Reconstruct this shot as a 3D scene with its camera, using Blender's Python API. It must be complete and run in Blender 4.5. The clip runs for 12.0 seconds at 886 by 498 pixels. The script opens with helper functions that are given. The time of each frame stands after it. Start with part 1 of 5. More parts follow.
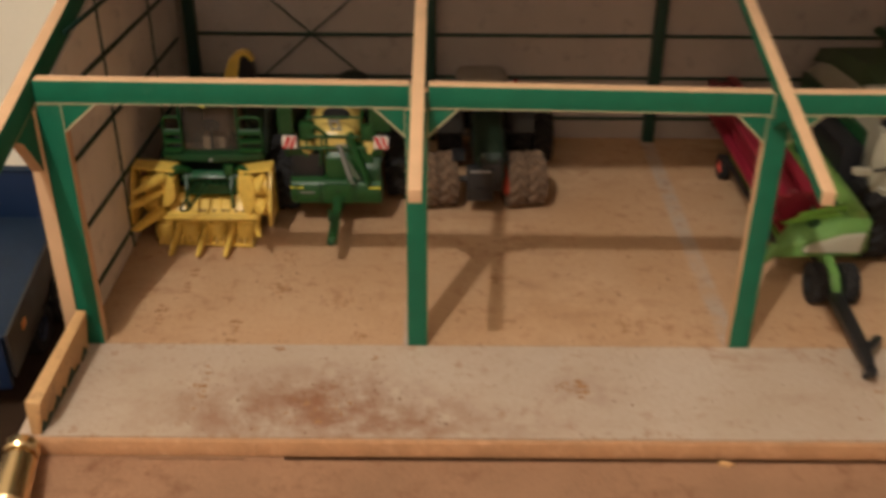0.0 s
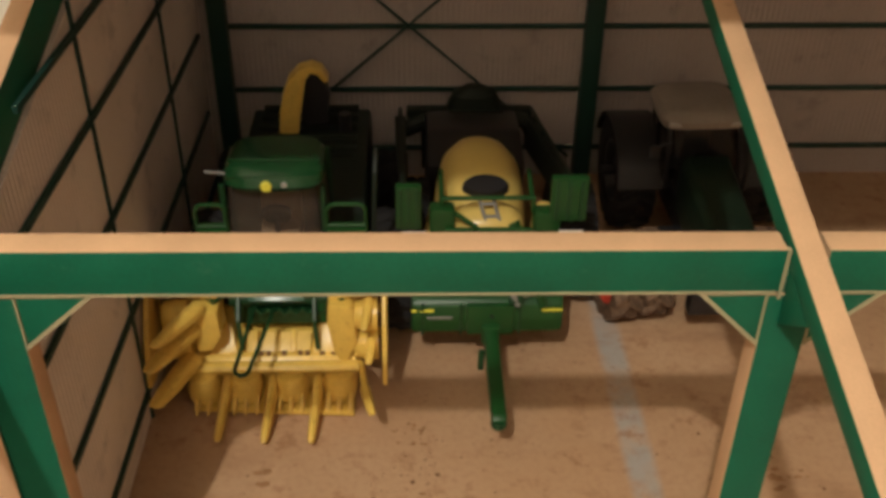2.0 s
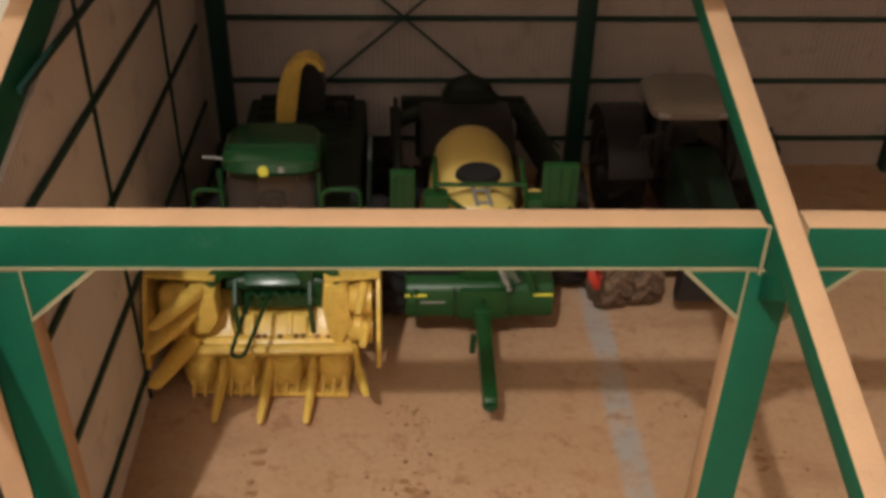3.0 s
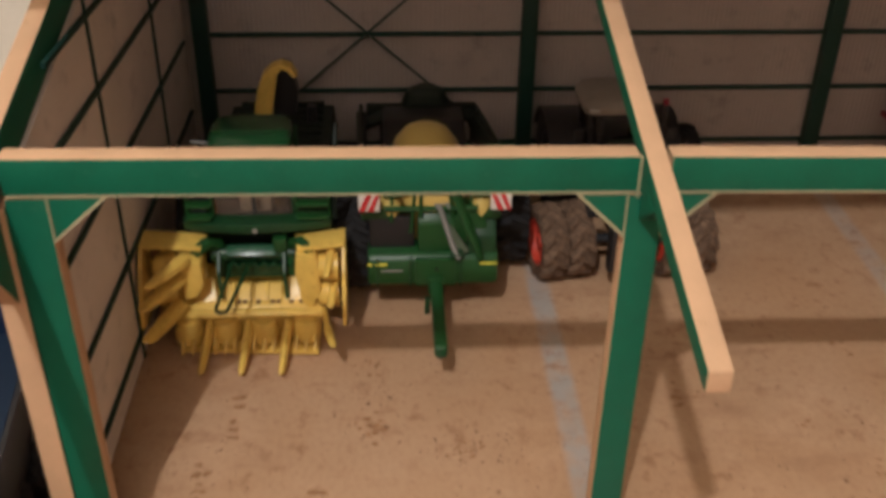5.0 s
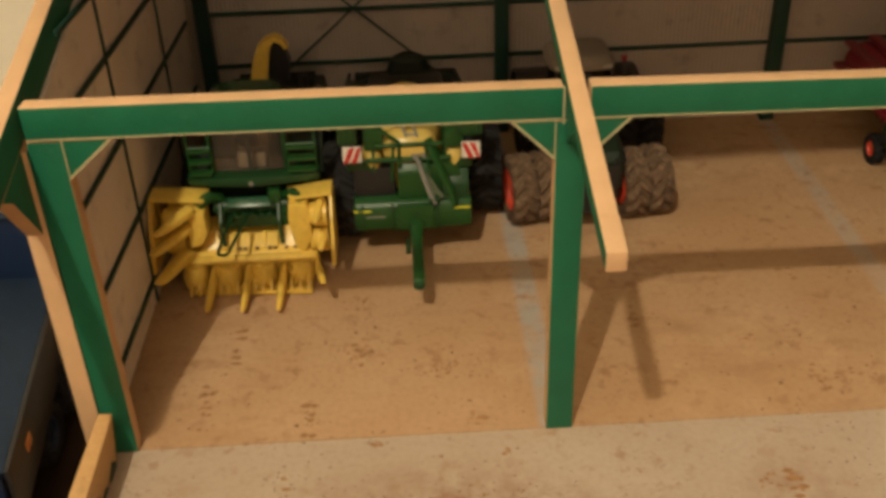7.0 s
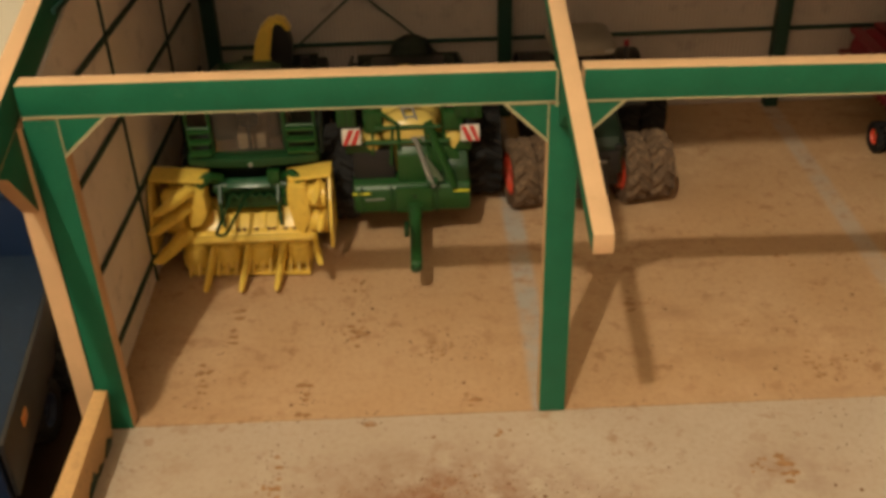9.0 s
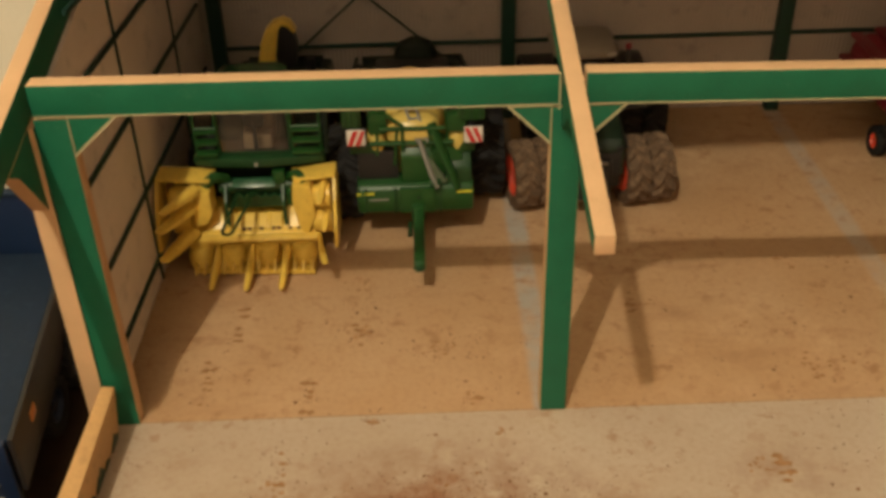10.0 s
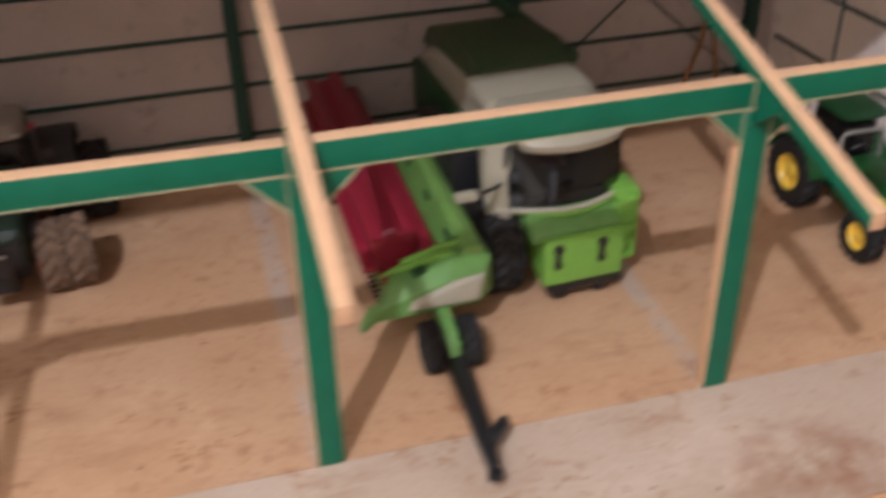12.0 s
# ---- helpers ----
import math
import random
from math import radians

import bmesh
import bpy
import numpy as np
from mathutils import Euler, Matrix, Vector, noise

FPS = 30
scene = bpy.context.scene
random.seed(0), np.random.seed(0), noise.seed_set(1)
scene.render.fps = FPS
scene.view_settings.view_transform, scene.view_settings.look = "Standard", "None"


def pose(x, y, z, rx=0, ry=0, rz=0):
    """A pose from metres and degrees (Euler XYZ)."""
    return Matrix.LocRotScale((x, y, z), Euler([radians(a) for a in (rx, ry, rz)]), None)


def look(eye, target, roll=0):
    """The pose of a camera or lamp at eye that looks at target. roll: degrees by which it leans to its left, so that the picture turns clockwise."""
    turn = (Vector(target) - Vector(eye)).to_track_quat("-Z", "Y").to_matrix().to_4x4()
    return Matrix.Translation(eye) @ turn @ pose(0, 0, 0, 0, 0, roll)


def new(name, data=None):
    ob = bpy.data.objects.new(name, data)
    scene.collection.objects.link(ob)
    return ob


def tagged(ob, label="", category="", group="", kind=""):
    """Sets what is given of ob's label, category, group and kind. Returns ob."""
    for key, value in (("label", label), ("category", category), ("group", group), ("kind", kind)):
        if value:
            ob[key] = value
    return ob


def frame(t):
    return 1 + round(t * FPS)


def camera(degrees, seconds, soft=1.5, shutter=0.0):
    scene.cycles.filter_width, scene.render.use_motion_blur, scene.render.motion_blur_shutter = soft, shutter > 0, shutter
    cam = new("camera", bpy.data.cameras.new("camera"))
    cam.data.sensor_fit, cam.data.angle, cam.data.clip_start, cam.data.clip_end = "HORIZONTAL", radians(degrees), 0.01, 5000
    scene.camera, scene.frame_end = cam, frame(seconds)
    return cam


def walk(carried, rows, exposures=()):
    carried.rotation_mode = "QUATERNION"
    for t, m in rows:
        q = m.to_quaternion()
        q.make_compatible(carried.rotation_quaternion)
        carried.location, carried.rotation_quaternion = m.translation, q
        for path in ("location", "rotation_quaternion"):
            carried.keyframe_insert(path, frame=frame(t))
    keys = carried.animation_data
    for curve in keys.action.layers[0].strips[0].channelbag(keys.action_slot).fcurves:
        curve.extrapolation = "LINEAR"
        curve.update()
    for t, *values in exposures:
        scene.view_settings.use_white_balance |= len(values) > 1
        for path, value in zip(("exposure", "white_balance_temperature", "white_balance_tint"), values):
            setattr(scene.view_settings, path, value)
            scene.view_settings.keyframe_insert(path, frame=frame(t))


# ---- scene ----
cam = camera(46.5, 12.0, soft=3.7, shutter=0.5)
# stops, kelvin and tint along the clip
LOOK = [(0.0, 0.0, 5500, 14), (0.55, 0.0, 5850, 6), (1.0, 0.0, 6200, 0), (1.5, 0.0, 5700, 8), (2.0, 0.0, 5500, 12), (2.5, 0.0, 5400, 15), (5.0, 0.0, 5100, 18), (5.5, 0.05, 6250, 9), (10.8, 0.0, 6350, 6), (11.0, 0.0, 6300, 6), (11.4, 0.32, 5600, 14), (12.0, 0.55, 4700, 20)]
PATH = [
    (0, (0.012, -0.53, 0.377), (0.018, 1.201, -0.624), 0.5),
    (0.5, (-0.005, -0.417, 0.356), (-0.103, 1.294, -0.675), 1.1),
    (0.7, (-0.054, -0.337, 0.345), (-0.023, 1.324, -0.769), 3.1),
    (1, (-0.087, -0.242, 0.325), (-0.001, 1.38, -0.842), 2.8),
    (1.5, (-0.105, -0.208, 0.308), (0.022, 1.408, -0.864), 3.5),
    (2, (-0.099, -0.205, 0.319), (-0.034, 1.428, -0.834), 0.8),
    (2.5, (-0.099, -0.21, 0.318), (-0.023, 1.42, -0.839), 1.3),
    (4.3, (-0.091, -0.231, 0.325), (-0.024, 1.41, -0.815), 0.6),
    (4.5, (-0.088, -0.237, 0.323), (-0.016, 1.392, -0.834), 0.2),
    (5, (-0.088, -0.295, 0.325), (0.019, 1.394, -0.741), 1.0),
    (5.5, (-0.078, -0.344, 0.315), (0.025, 1.315, -0.797), 1.0),
    (6, (-0.069, -0.36, 0.33), (0.013, 1.331, -0.735), -0.9),
    (6.5, (-0.064, -0.356, 0.334), (0.011, 1.327, -0.743), -1.9),
    (7, (-0.065, -0.36, 0.333), (-0.01, 1.325, -0.743), -1.9),
    (7.5, (-0.06, -0.361, 0.331), (-0.014, 1.32, -0.752), -2.2),
    (7.7, (-0.059, -0.36, 0.33), (-0.017, 1.317, -0.759), -2.3),
    (9.3, (-0.057, -0.363, 0.332), (-0.031, 1.309, -0.765), -1.4),
    (9.5, (-0.058, -0.363, 0.332), (-0.032, 1.314, -0.758), -1.2),
    (10, (-0.058, -0.368, 0.335), (-0.031, 1.305, -0.761), -1.4),
    (10.5, (-0.059, -0.374, 0.337), (-0.024, 1.297, -0.762), -1.4),
    (11, (-0.056, -0.368, 0.335), (0.025, 1.298, -0.769), -1.1),
    (11.5, (0.007, -0.354, 0.338), (0.321, 1.254, -0.808), -0.8),
    (11.7, (0.069, -0.349, 0.336), (0.473, 1.248, -0.798), -1.4),
    (11.9, (0.136, -0.354, 0.353), (0.556, 1.252, -0.762), -1.6),
    (12, (0.162, -0.356, 0.351), (0.59, 1.265, -0.74), -1.2),
]
walk(cam, [(t, look(eye, target, roll)) for t, eye, target, roll in PATH], LOOK)
# ---- light and exposure ----
world = bpy.data.worlds.new("room_air")
scene.world = world
world.use_nodes = True
world.node_tree.nodes["Background"].inputs[0].default_value = (1.0, 0.86, 0.70, 1)
world.node_tree.nodes["Background"].inputs[1].default_value = 0.02

bulb = bpy.data.lights.new("ceiling_bulb", "POINT")
bulb.energy, bulb.color, bulb.shadow_soft_size = 56, (1.0, 0.850, 0.61), 0.020
new("ceiling_bulb", bulb).location = (-0.41, -0.98, 1.42)


# ---- materials ----
def mat(name, color, rough=0.5, metal=0.0, vary=0.12, big=40.0, fine=600.0, bump=0.15, spec=0.5, dirt=None, dirt_amount=0.0):
    """Principled surface with colour variation at two scales, fine relief and, if wanted, dirt in patches."""
    m = bpy.data.materials.new(name)
    m.use_nodes = True
    nt = m.node_tree
    n, l = nt.nodes, nt.links
    p = n["Principled BSDF"]
    co = n.new("ShaderNodeTexCoord")
    a, b = n.new("ShaderNodeTexNoise"), n.new("ShaderNodeTexNoise")
    a.inputs["Scale"].default_value, a.inputs["Detail"].default_value = big, 4
    b.inputs["Scale"].default_value, b.inputs["Detail"].default_value = fine, 3
    for t in (a, b):
        l.new(co.outputs["Object"], t.inputs["Vector"])
    mix = n.new("ShaderNodeMath")
    mix.operation = "MULTIPLY_ADD"
    l.new(a.outputs["Fac"], mix.inputs[0])
    mix.inputs[1].default_value = 0.6
    half = n.new("ShaderNodeMath")
    half.operation = "MULTIPLY"
    half.inputs[1].default_value = 0.4
    l.new(b.outputs["Fac"], half.inputs[0])
    l.new(half.outputs[0], mix.inputs[2])
    ramp = n.new("ShaderNodeValToRGB")
    ramp.color_ramp.elements[0].position, ramp.color_ramp.elements[1].position = 0.3, 0.7
    ramp.color_ramp.elements[0].color = (*[c * (1 - vary) for c in color], 1)
    ramp.color_ramp.elements[1].color = (*[min(1, c * (1 + vary)) for c in color], 1)
    l.new(mix.outputs[0], ramp.inputs[0])
    out = ramp.outputs[0]
    if dirt:
        d = n.new("ShaderNodeTexNoise")
        d.inputs["Scale"].default_value, d.inputs["Detail"].default_value = big * 2.3, 8
        d.inputs["Roughness"].default_value = 0.7
        l.new(co.outputs["Object"], d.inputs["Vector"])
        r = n.new("ShaderNodeMapRange")
        r.inputs["From Min"].default_value, r.inputs["From Max"].default_value = 0.62 - 0.25 * dirt_amount, 0.75 - 0.15 * dirt_amount
        l.new(d.outputs["Fac"], r.inputs["Value"])
        mx = n.new("ShaderNodeMix")
        mx.data_type = "RGBA"
        l.new(r.outputs[0], mx.inputs["Factor"])
        l.new(out, mx.inputs["A"])
        mx.inputs["B"].default_value = (*dirt, 1)
        out = mx.outputs["Result"]
    l.new(out, p.inputs["Base Color"])
    p.inputs["Metallic"].default_value = metal
    p.inputs["Specular IOR Level"].default_value = spec
    rr = n.new("ShaderNodeMapRange")
    rr.inputs["To Min"].default_value, rr.inputs["To Max"].default_value = max(0.03, rough - 0.08), min(1, rough + 0.1)
    l.new(a.outputs["Fac"], rr.inputs["Value"])
    l.new(rr.outputs[0], p.inputs["Roughness"])
    if bump:
        bp = n.new("ShaderNodeBump")
        bp.inputs["Strength"].default_value, bp.inputs["Distance"].default_value = bump, 0.0006
        l.new(b.outputs["Fac"], bp.inputs["Height"])
        l.new(bp.outputs[0], p.inputs["Normal"])
    return m


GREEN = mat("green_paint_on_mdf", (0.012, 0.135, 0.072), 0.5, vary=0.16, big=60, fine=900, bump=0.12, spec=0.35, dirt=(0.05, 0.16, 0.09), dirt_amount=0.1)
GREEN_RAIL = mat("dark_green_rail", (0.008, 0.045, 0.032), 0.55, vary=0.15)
EDGE = mat("bare_mdf_edge", (0.66, 0.43, 0.245), 0.75, vary=0.10, big=60, fine=1500, bump=0.2, spec=0.2, dirt=(0.52, 0.32, 0.17), dirt_amount=0.0)
SEAM = mat("pale_joint_filler", (0.42, 0.38, 0.22), 0.7)
BOARD_EDGE = mat("hardboard_edge", (0.50, 0.275, 0.13), 0.75, vary=0.2, big=50, fine=800, dirt=(0.62, 0.36, 0.19), dirt_amount=0.4)
PINE = mat("pine_strip", (0.60, 0.36, 0.15), 0.6, vary=0.16, big=35, fine=500, dirt=(0.40, 0.24, 0.10), dirt_amount=0.35)
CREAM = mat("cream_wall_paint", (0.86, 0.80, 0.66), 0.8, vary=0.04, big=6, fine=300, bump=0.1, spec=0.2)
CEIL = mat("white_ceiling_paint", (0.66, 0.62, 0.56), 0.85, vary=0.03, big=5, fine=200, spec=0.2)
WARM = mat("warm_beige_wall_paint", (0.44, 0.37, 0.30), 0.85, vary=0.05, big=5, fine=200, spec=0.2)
CARPET = mat("brown_hardboard", (0.335, 0.190, 0.108), 0.7, vary=0.24, big=18, fine=500, bump=0.3, spec=0.2, dirt=(0.22, 0.11, 0.06), dirt_amount=0.4)
SHADED_GROUND = mat("shaded_brown_ground", (0.030, 0.017, 0.010), 0.9, vary=0.3, big=40, fine=900, bump=0.4, spec=0.1)
YELLOW = mat("yellow_plastic", (0.80, 0.555, 0.095), 0.32, vary=0.14, big=120, fine=900, bump=0.06, dirt=(0.62, 0.37, 0.06), dirt_amount=0.3)
YELLOW_GLOSS = mat("glossy_yellow_plastic", (0.80, 0.56, 0.12), 0.33, vary=0.08, big=120, bump=0.03)
CARRIER = mat("glossy_green_plate", (0.020, 0.090, 0.040), 0.26, vary=0.1, big=100, bump=0.03)
TANK = mat("pale_yellow_tank", (0.68, 0.51, 0.13), 0.3, vary=0.06, big=80, bump=0.03)
JGREEN = mat("tractor_green_plastic", (0.013, 0.070, 0.013), 0.38, vary=0.12, big=100, bump=0.04)
DGREEN = mat("dark_green_plastic", (0.010, 0.052, 0.015), 0.42, vary=0.15, big=100, bump=0.05)
LIME_DULL = mat("dull_lime_plastic", (0.135, 0.275, 0.060), 0.5, vary=0.15, big=100, bump=0.06)
LIME_DUSTY = mat("dusty_lime_plastic", (0.160, 0.300, 0.058), 0.45, vary=0.2, big=60, bump=0.05, dirt=(0.20, 0.25, 0.09), dirt_amount=0.4)
LIME = mat("lime_green_plastic", (0.20, 0.42, 0.050), 0.4, vary=0.08, big=100, bump=0.04)
OLIVE = mat("dusty_olive_green", (0.040, 0.070, 0.030), 0.6, vary=0.2, big=60)
WHITE = mat("off_white_plastic", (0.355, 0.335, 0.25), 0.4, vary=0.05, big=80, bump=0.03)
RED = mat("red_plastic", (0.24, 0.013, 0.030), 0.45, vary=0.15, big=100)
RIM_RED = mat("red_rim", (0.66, 0.075, 0.035), 0.45, vary=0.1, dirt=(0.30, 0.15, 0.08), dirt_amount=0.1)
RIM_YEL = mat("yellow_rim", (0.78, 0.53, 0.03), 0.4, vary=0.06)
RUBBER = mat("black_rubber", (0.016, 0.015, 0.015), 0.75, vary=0.2, spec=0.3)
MUDDY = mat("muddy_rubber", (0.13, 0.085, 0.055), 0.85, vary=0.25, big=150, fine=900, bump=0.4, spec=0.2, dirt=(0.24, 0.155, 0.095), dirt_amount=0.6)
BLACK = mat("black_plastic", (0.016, 0.016, 0.018), 0.4, vary=0.1)
GREY = mat("grey_metal", (0.42, 0.41, 0.39), 0.4, metal=0.5, vary=0.1)
BLUE = mat("blue_enamel", (0.0045, 0.017, 0.058), 0.45, vary=0.15, big=60)
BLUE_FLOOR = mat("blue_grey_bed", (0.012, 0.025, 0.052), 0.6, vary=0.2, big=60, spec=0.25, dirt=(0.026, 0.042, 0.070), dirt_amount=0.25)
ROOF_GREY = mat("dusty_grey_plastic", (0.25, 0.215, 0.18), 0.6, vary=0.15, big=90)
CHUTE = mat("grey_green_plastic", (0.10, 0.125, 0.075), 0.4, vary=0.15, big=120)
LADDER = mat("dull_grey_plastic", (0.24, 0.235, 0.215), 0.5, vary=0.12, big=150)
ROOF_GREEN = mat("glossy_roof_green", (0.013, 0.060, 0.018), 0.16, vary=0.1, big=100, bump=0.03)
# Machine green taken near black to carry the shade on dim rear parts
SHADE_GREEN = mat("shaded_green_plastic", (0.005, 0.013, 0.006), 0.6, vary=0.15, big=100)
HOOD = mat("dusty_deep_green", (0.006, 0.018, 0.008), 0.5, vary=0.2, big=90)
MUD = mat("dried_mud", (0.365, 0.205, 0.100), 0.95, vary=0.3, big=220, spec=0.1)
BRASS = mat("polished_brass", (0.72, 0.55, 0.30), 0.22, metal=1.0, vary=0.08)
ORANGE = mat("orange_reflector", (0.65, 0.25, 0.06), 0.3)
WARN_W = mat("white_reflective", (0.78, 0.74, 0.68), 0.4, vary=0.03)
WARN_R = mat("red_reflective", (0.58, 0.03, 0.03), 0.4, vary=0.05)
LAMP_Y = mat("yellow_badge", (0.80, 0.75, 0.06), 0.4, vary=0.03)
TWIG = mat("brown_stick_wood", (0.24, 0.12, 0.05), 0.7, vary=0.2)
CRUMB = mat("dry_soil_crumbs", (0.21, 0.105, 0.05), 0.95, vary=0.35, big=200)


def glass(name, color=(0.10, 0.11, 0.10), clear=0.75):
    m = bpy.data.materials.new(name)
    m.use_nodes = True
    p = m.node_tree.nodes["Principled BSDF"]
    p.inputs["Base Color"].default_value = (*color, 1)
    p.inputs["Roughness"].default_value = 0.08
    p.inputs["Transmission Weight"].default_value = clear
    p.inputs["IOR"].default_value = 1.3
    return m


GLASS = glass("smoked_window", (0.035, 0.035, 0.037))
SCREEN = glass("clear_cab_glass", (0.05, 0.05, 0.056), 0.9)
CABIN = mat("pale_cabin_plastic", (0.50, 0.50, 0.46), 0.5, vary=0.1)
TINTED = glass("brown_tinted_window", (0.42, 0.35, 0.28), 0.88)
TAN = mat("tan_plastic", (0.33, 0.25, 0.17), 0.5, vary=0.1, big=120)


def cladding_material(name, axis, paint):
    """Beige ribbed sheet; fine upright ribs along the given axis (0: x, 1: y)."""
    m = mat(name, paint, 0.7, vary=0.10, big=25, fine=700, bump=0.0, spec=0.25, dirt=tuple(0.72 * c for c in paint), dirt_amount=0.25)
    nt = m.node_tree
    n, l = nt.nodes, nt.links
    p = n["Principled BSDF"]
    co = n.new("ShaderNodeTexCoord")
    w = n.new("ShaderNodeTexWave")
    w.bands_direction = "XY"[axis]
    w.inputs["Scale"].default_value = 105
    w.inputs["Distortion"].default_value = 0.3
    l.new(co.outputs["Object"], w.inputs["Vector"])
    bp = n.new("ShaderNodeBump")
    bp.inputs["Strength"].default_value, bp.inputs["Distance"].default_value = 0.55, 0.0006
    l.new(w.outputs["Fac"], bp.inputs["Height"])
    l.new(bp.outputs[0], p.inputs["Normal"])
    return m


# One sheet in two tones: back darkened for shade, sides lightened for bounce light
CLAD_BACK_SHADED = cladding_material("ribbed_sheet_back_shaded", 0, (0.455, 0.395, 0.358))
CLAD_SIDE_LIT = cladding_material("ribbed_sheet_side_lit", 1, (0.86, 0.765, 0.70))


def floor_material(name, base, light, dark, strips):
    """Dusty board: mottled, tracked-in soil, faint smears and, indoors, pale strips along the post lines."""
    m = bpy.data.materials.new(name)
    m.use_nodes = True
    nt = m.node_tree
    n, l = nt.nodes, nt.links
    p = n["Principled BSDF"]
    co = n.new("ShaderNodeTexCoord")

    def noise(scale, detail=5, rough=0.6, stretch=None, off=0.0):
        mp = n.new("ShaderNodeMapping")
        mp.inputs["Location"].default_value = (off, off * 0.7, 0)
        if stretch:
            mp.inputs["Scale"].default_value = stretch
        l.new(co.outputs["Object"], mp.inputs["Vector"])
        t = n.new("ShaderNodeTexNoise")
        t.inputs["Scale"].default_value, t.inputs["Detail"].default_value, t.inputs["Roughness"].default_value = scale, detail, rough
        l.new(mp.outputs[0], t.inputs["Vector"])
        return t.outputs["Fac"]

    def span(v, a, b):
        r = n.new("ShaderNodeMapRange")
        r.inputs["From Min"].default_value, r.inputs["From Max"].default_value = a, b
        l.new(v, r.inputs["Value"])
        return r.outputs[0]

    def times(a, b):
        k = n.new("ShaderNodeMath")
        k.operation = "MULTIPLY"
        l.new(a, k.inputs[0])
        if isinstance(b, float):
            k.inputs[1].default_value = b
        else:
            l.new(b, k.inputs[1])
        return k.outputs[0]

    def blend(f, a, b):
        k = n.new("ShaderNodeMix")
        k.data_type = "RGBA"
        l.new(f, k.inputs["Factor"])
        for s, v in (("A", a), ("B", b)):
            if isinstance(v, tuple):
                k.inputs[s].default_value = (*v, 1)
            else:
                l.new(v, k.inputs[s])
        return k.outputs["Result"]

    c = blend(span(noise(9, 4), 0.35, 0.68), base, light)
    c = blend(times(span(noise(330, 4, 0.7), 0.45, 0.75), 0.35), c, dark)
    if strips:
        sep = n.new("ShaderNodeSeparateXYZ")
        l.new(co.outputs["Object"], sep.inputs[0])
        wrap = n.new("ShaderNodeMath")
        wrap.operation = "PINGPONG"
        sh = n.new("ShaderNodeMath")
        sh.inputs[1].default_value = 0.004
        l.new(sep.outputs[0], sh.inputs[0])
        l.new(sh.outputs[0], wrap.inputs[0])
        wrap.inputs[1].default_value = 0.1
        on = times(span(wrap.outputs[0], 0.0076, 0.0042), span(sep.outputs[0], -0.1, -0.09))
        fade = n.new("ShaderNodeMapRange")
        fade.inputs["From Min"].default_value, fade.inputs["From Max"].default_value = 0.06, 0.16
        fade.inputs["To Min"].default_value, fade.inputs["To Max"].default_value = 1.0, 0.55
        l.new(sep.outputs[0], fade.inputs["Value"])
        on = times(on, fade.outputs[0])
        c = blend(times(times(on, span(noise(40, 5), 0.28, 0.56)), 0.75), c, (0.41, 0.43, 0.43))
    spots = times(span(noise(95, 5, 0.68, None, 3.0), 0.535, 0.63), span(noise(17, 3, 0.55, None, 7.0), 0.42, 0.58))
    c = blend(times(spots, 0.60), c, (dark[0] * 0.98, dark[1] * 0.90, dark[2] * 0.78))
    clods = times(span(noise(210, 4, 0.7, None, 9.0), 0.60, 0.67), span(noise(26, 3, 0.6, None, 2.0), 0.50, 0.62))
    c = blend(times(clods, 0.70), c, (dark[0] * 0.72, dark[1] * 0.64, dark[2] * 0.55))
    worn = times(span(noise(22, 5, 0.65, None, 11.0), 0.52, 0.68), span(noise(6, 2, 0.5, None, 4.0), 0.40, 0.6))
    c = blend(times(worn, 0.5), c, tuple(min(1.0, v * 1.22 + 0.02) for v in light))
    smear = times(span(noise(30, 6, 0.7, (0.6, 1.5, 1), 5.0), 0.52, 0.7), span(noise(7, 2, 0.5, None, 1.3), 0.42, 0.6))
    c = blend(times(smear, 0.62), c, dark)
    if not strips:
        # spreads of spilt soil on the apron: centre, half sizes, strength
        for sx, sy, rx, ry, much in ((-0.055, -0.058, 0.085, 0.040, 0.95), (-0.010, -0.076, 0.110, 0.022, 0.60), (-0.125, -0.070, 0.045, 0.026, 0.50), (0.420, -0.066, 0.065, 0.034, 0.85), (0.095, -0.045, 0.030, 0.022, 0.45)):
            sub = n.new("ShaderNodeVectorMath")
            sub.operation = "SUBTRACT"
            sub.inputs[1].default_value = (sx, sy, 0)
            l.new(co.outputs["Object"], sub.inputs[0])
            sc = n.new("ShaderNodeVectorMath")
            sc.operation = "MULTIPLY"
            sc.inputs[1].default_value = (1 / rx, 1 / ry, 0)
            l.new(sub.outputs[0], sc.inputs[0])
            ln = n.new("ShaderNodeVectorMath")
            ln.operation = "LENGTH"
            l.new(sc.outputs[0], ln.inputs[0])
            c = blend(times(times(span(ln.outputs["Value"], 1.15, 0.2), span(noise(45, 7, 0.72), 0.36, 0.60)), much), c, (0.27, 0.122, 0.062))
    l.new(c, p.inputs["Base Color"])
    p.inputs["Roughness"].default_value = 0.62
    p.inputs["Specular IOR Level"].default_value = 0.3
    bp = n.new("ShaderNodeBump")
    bp.inputs["Strength"].default_value, bp.inputs["Distance"].default_value = 0.2, 0.0004
    l.new(noise(500, 3), bp.inputs["Height"])
    l.new(bp.outputs[0], p.inputs["Normal"])
    return m


FLOOR = floor_material("dusty_tan_floor", (0.50, 0.31, 0.165), (0.55, 0.365, 0.215), (0.31, 0.165, 0.085), True)
APRON = floor_material("worn_grey_apron", (0.47, 0.37, 0.275), (0.55, 0.455, 0.36), (0.36, 0.22, 0.13), False)


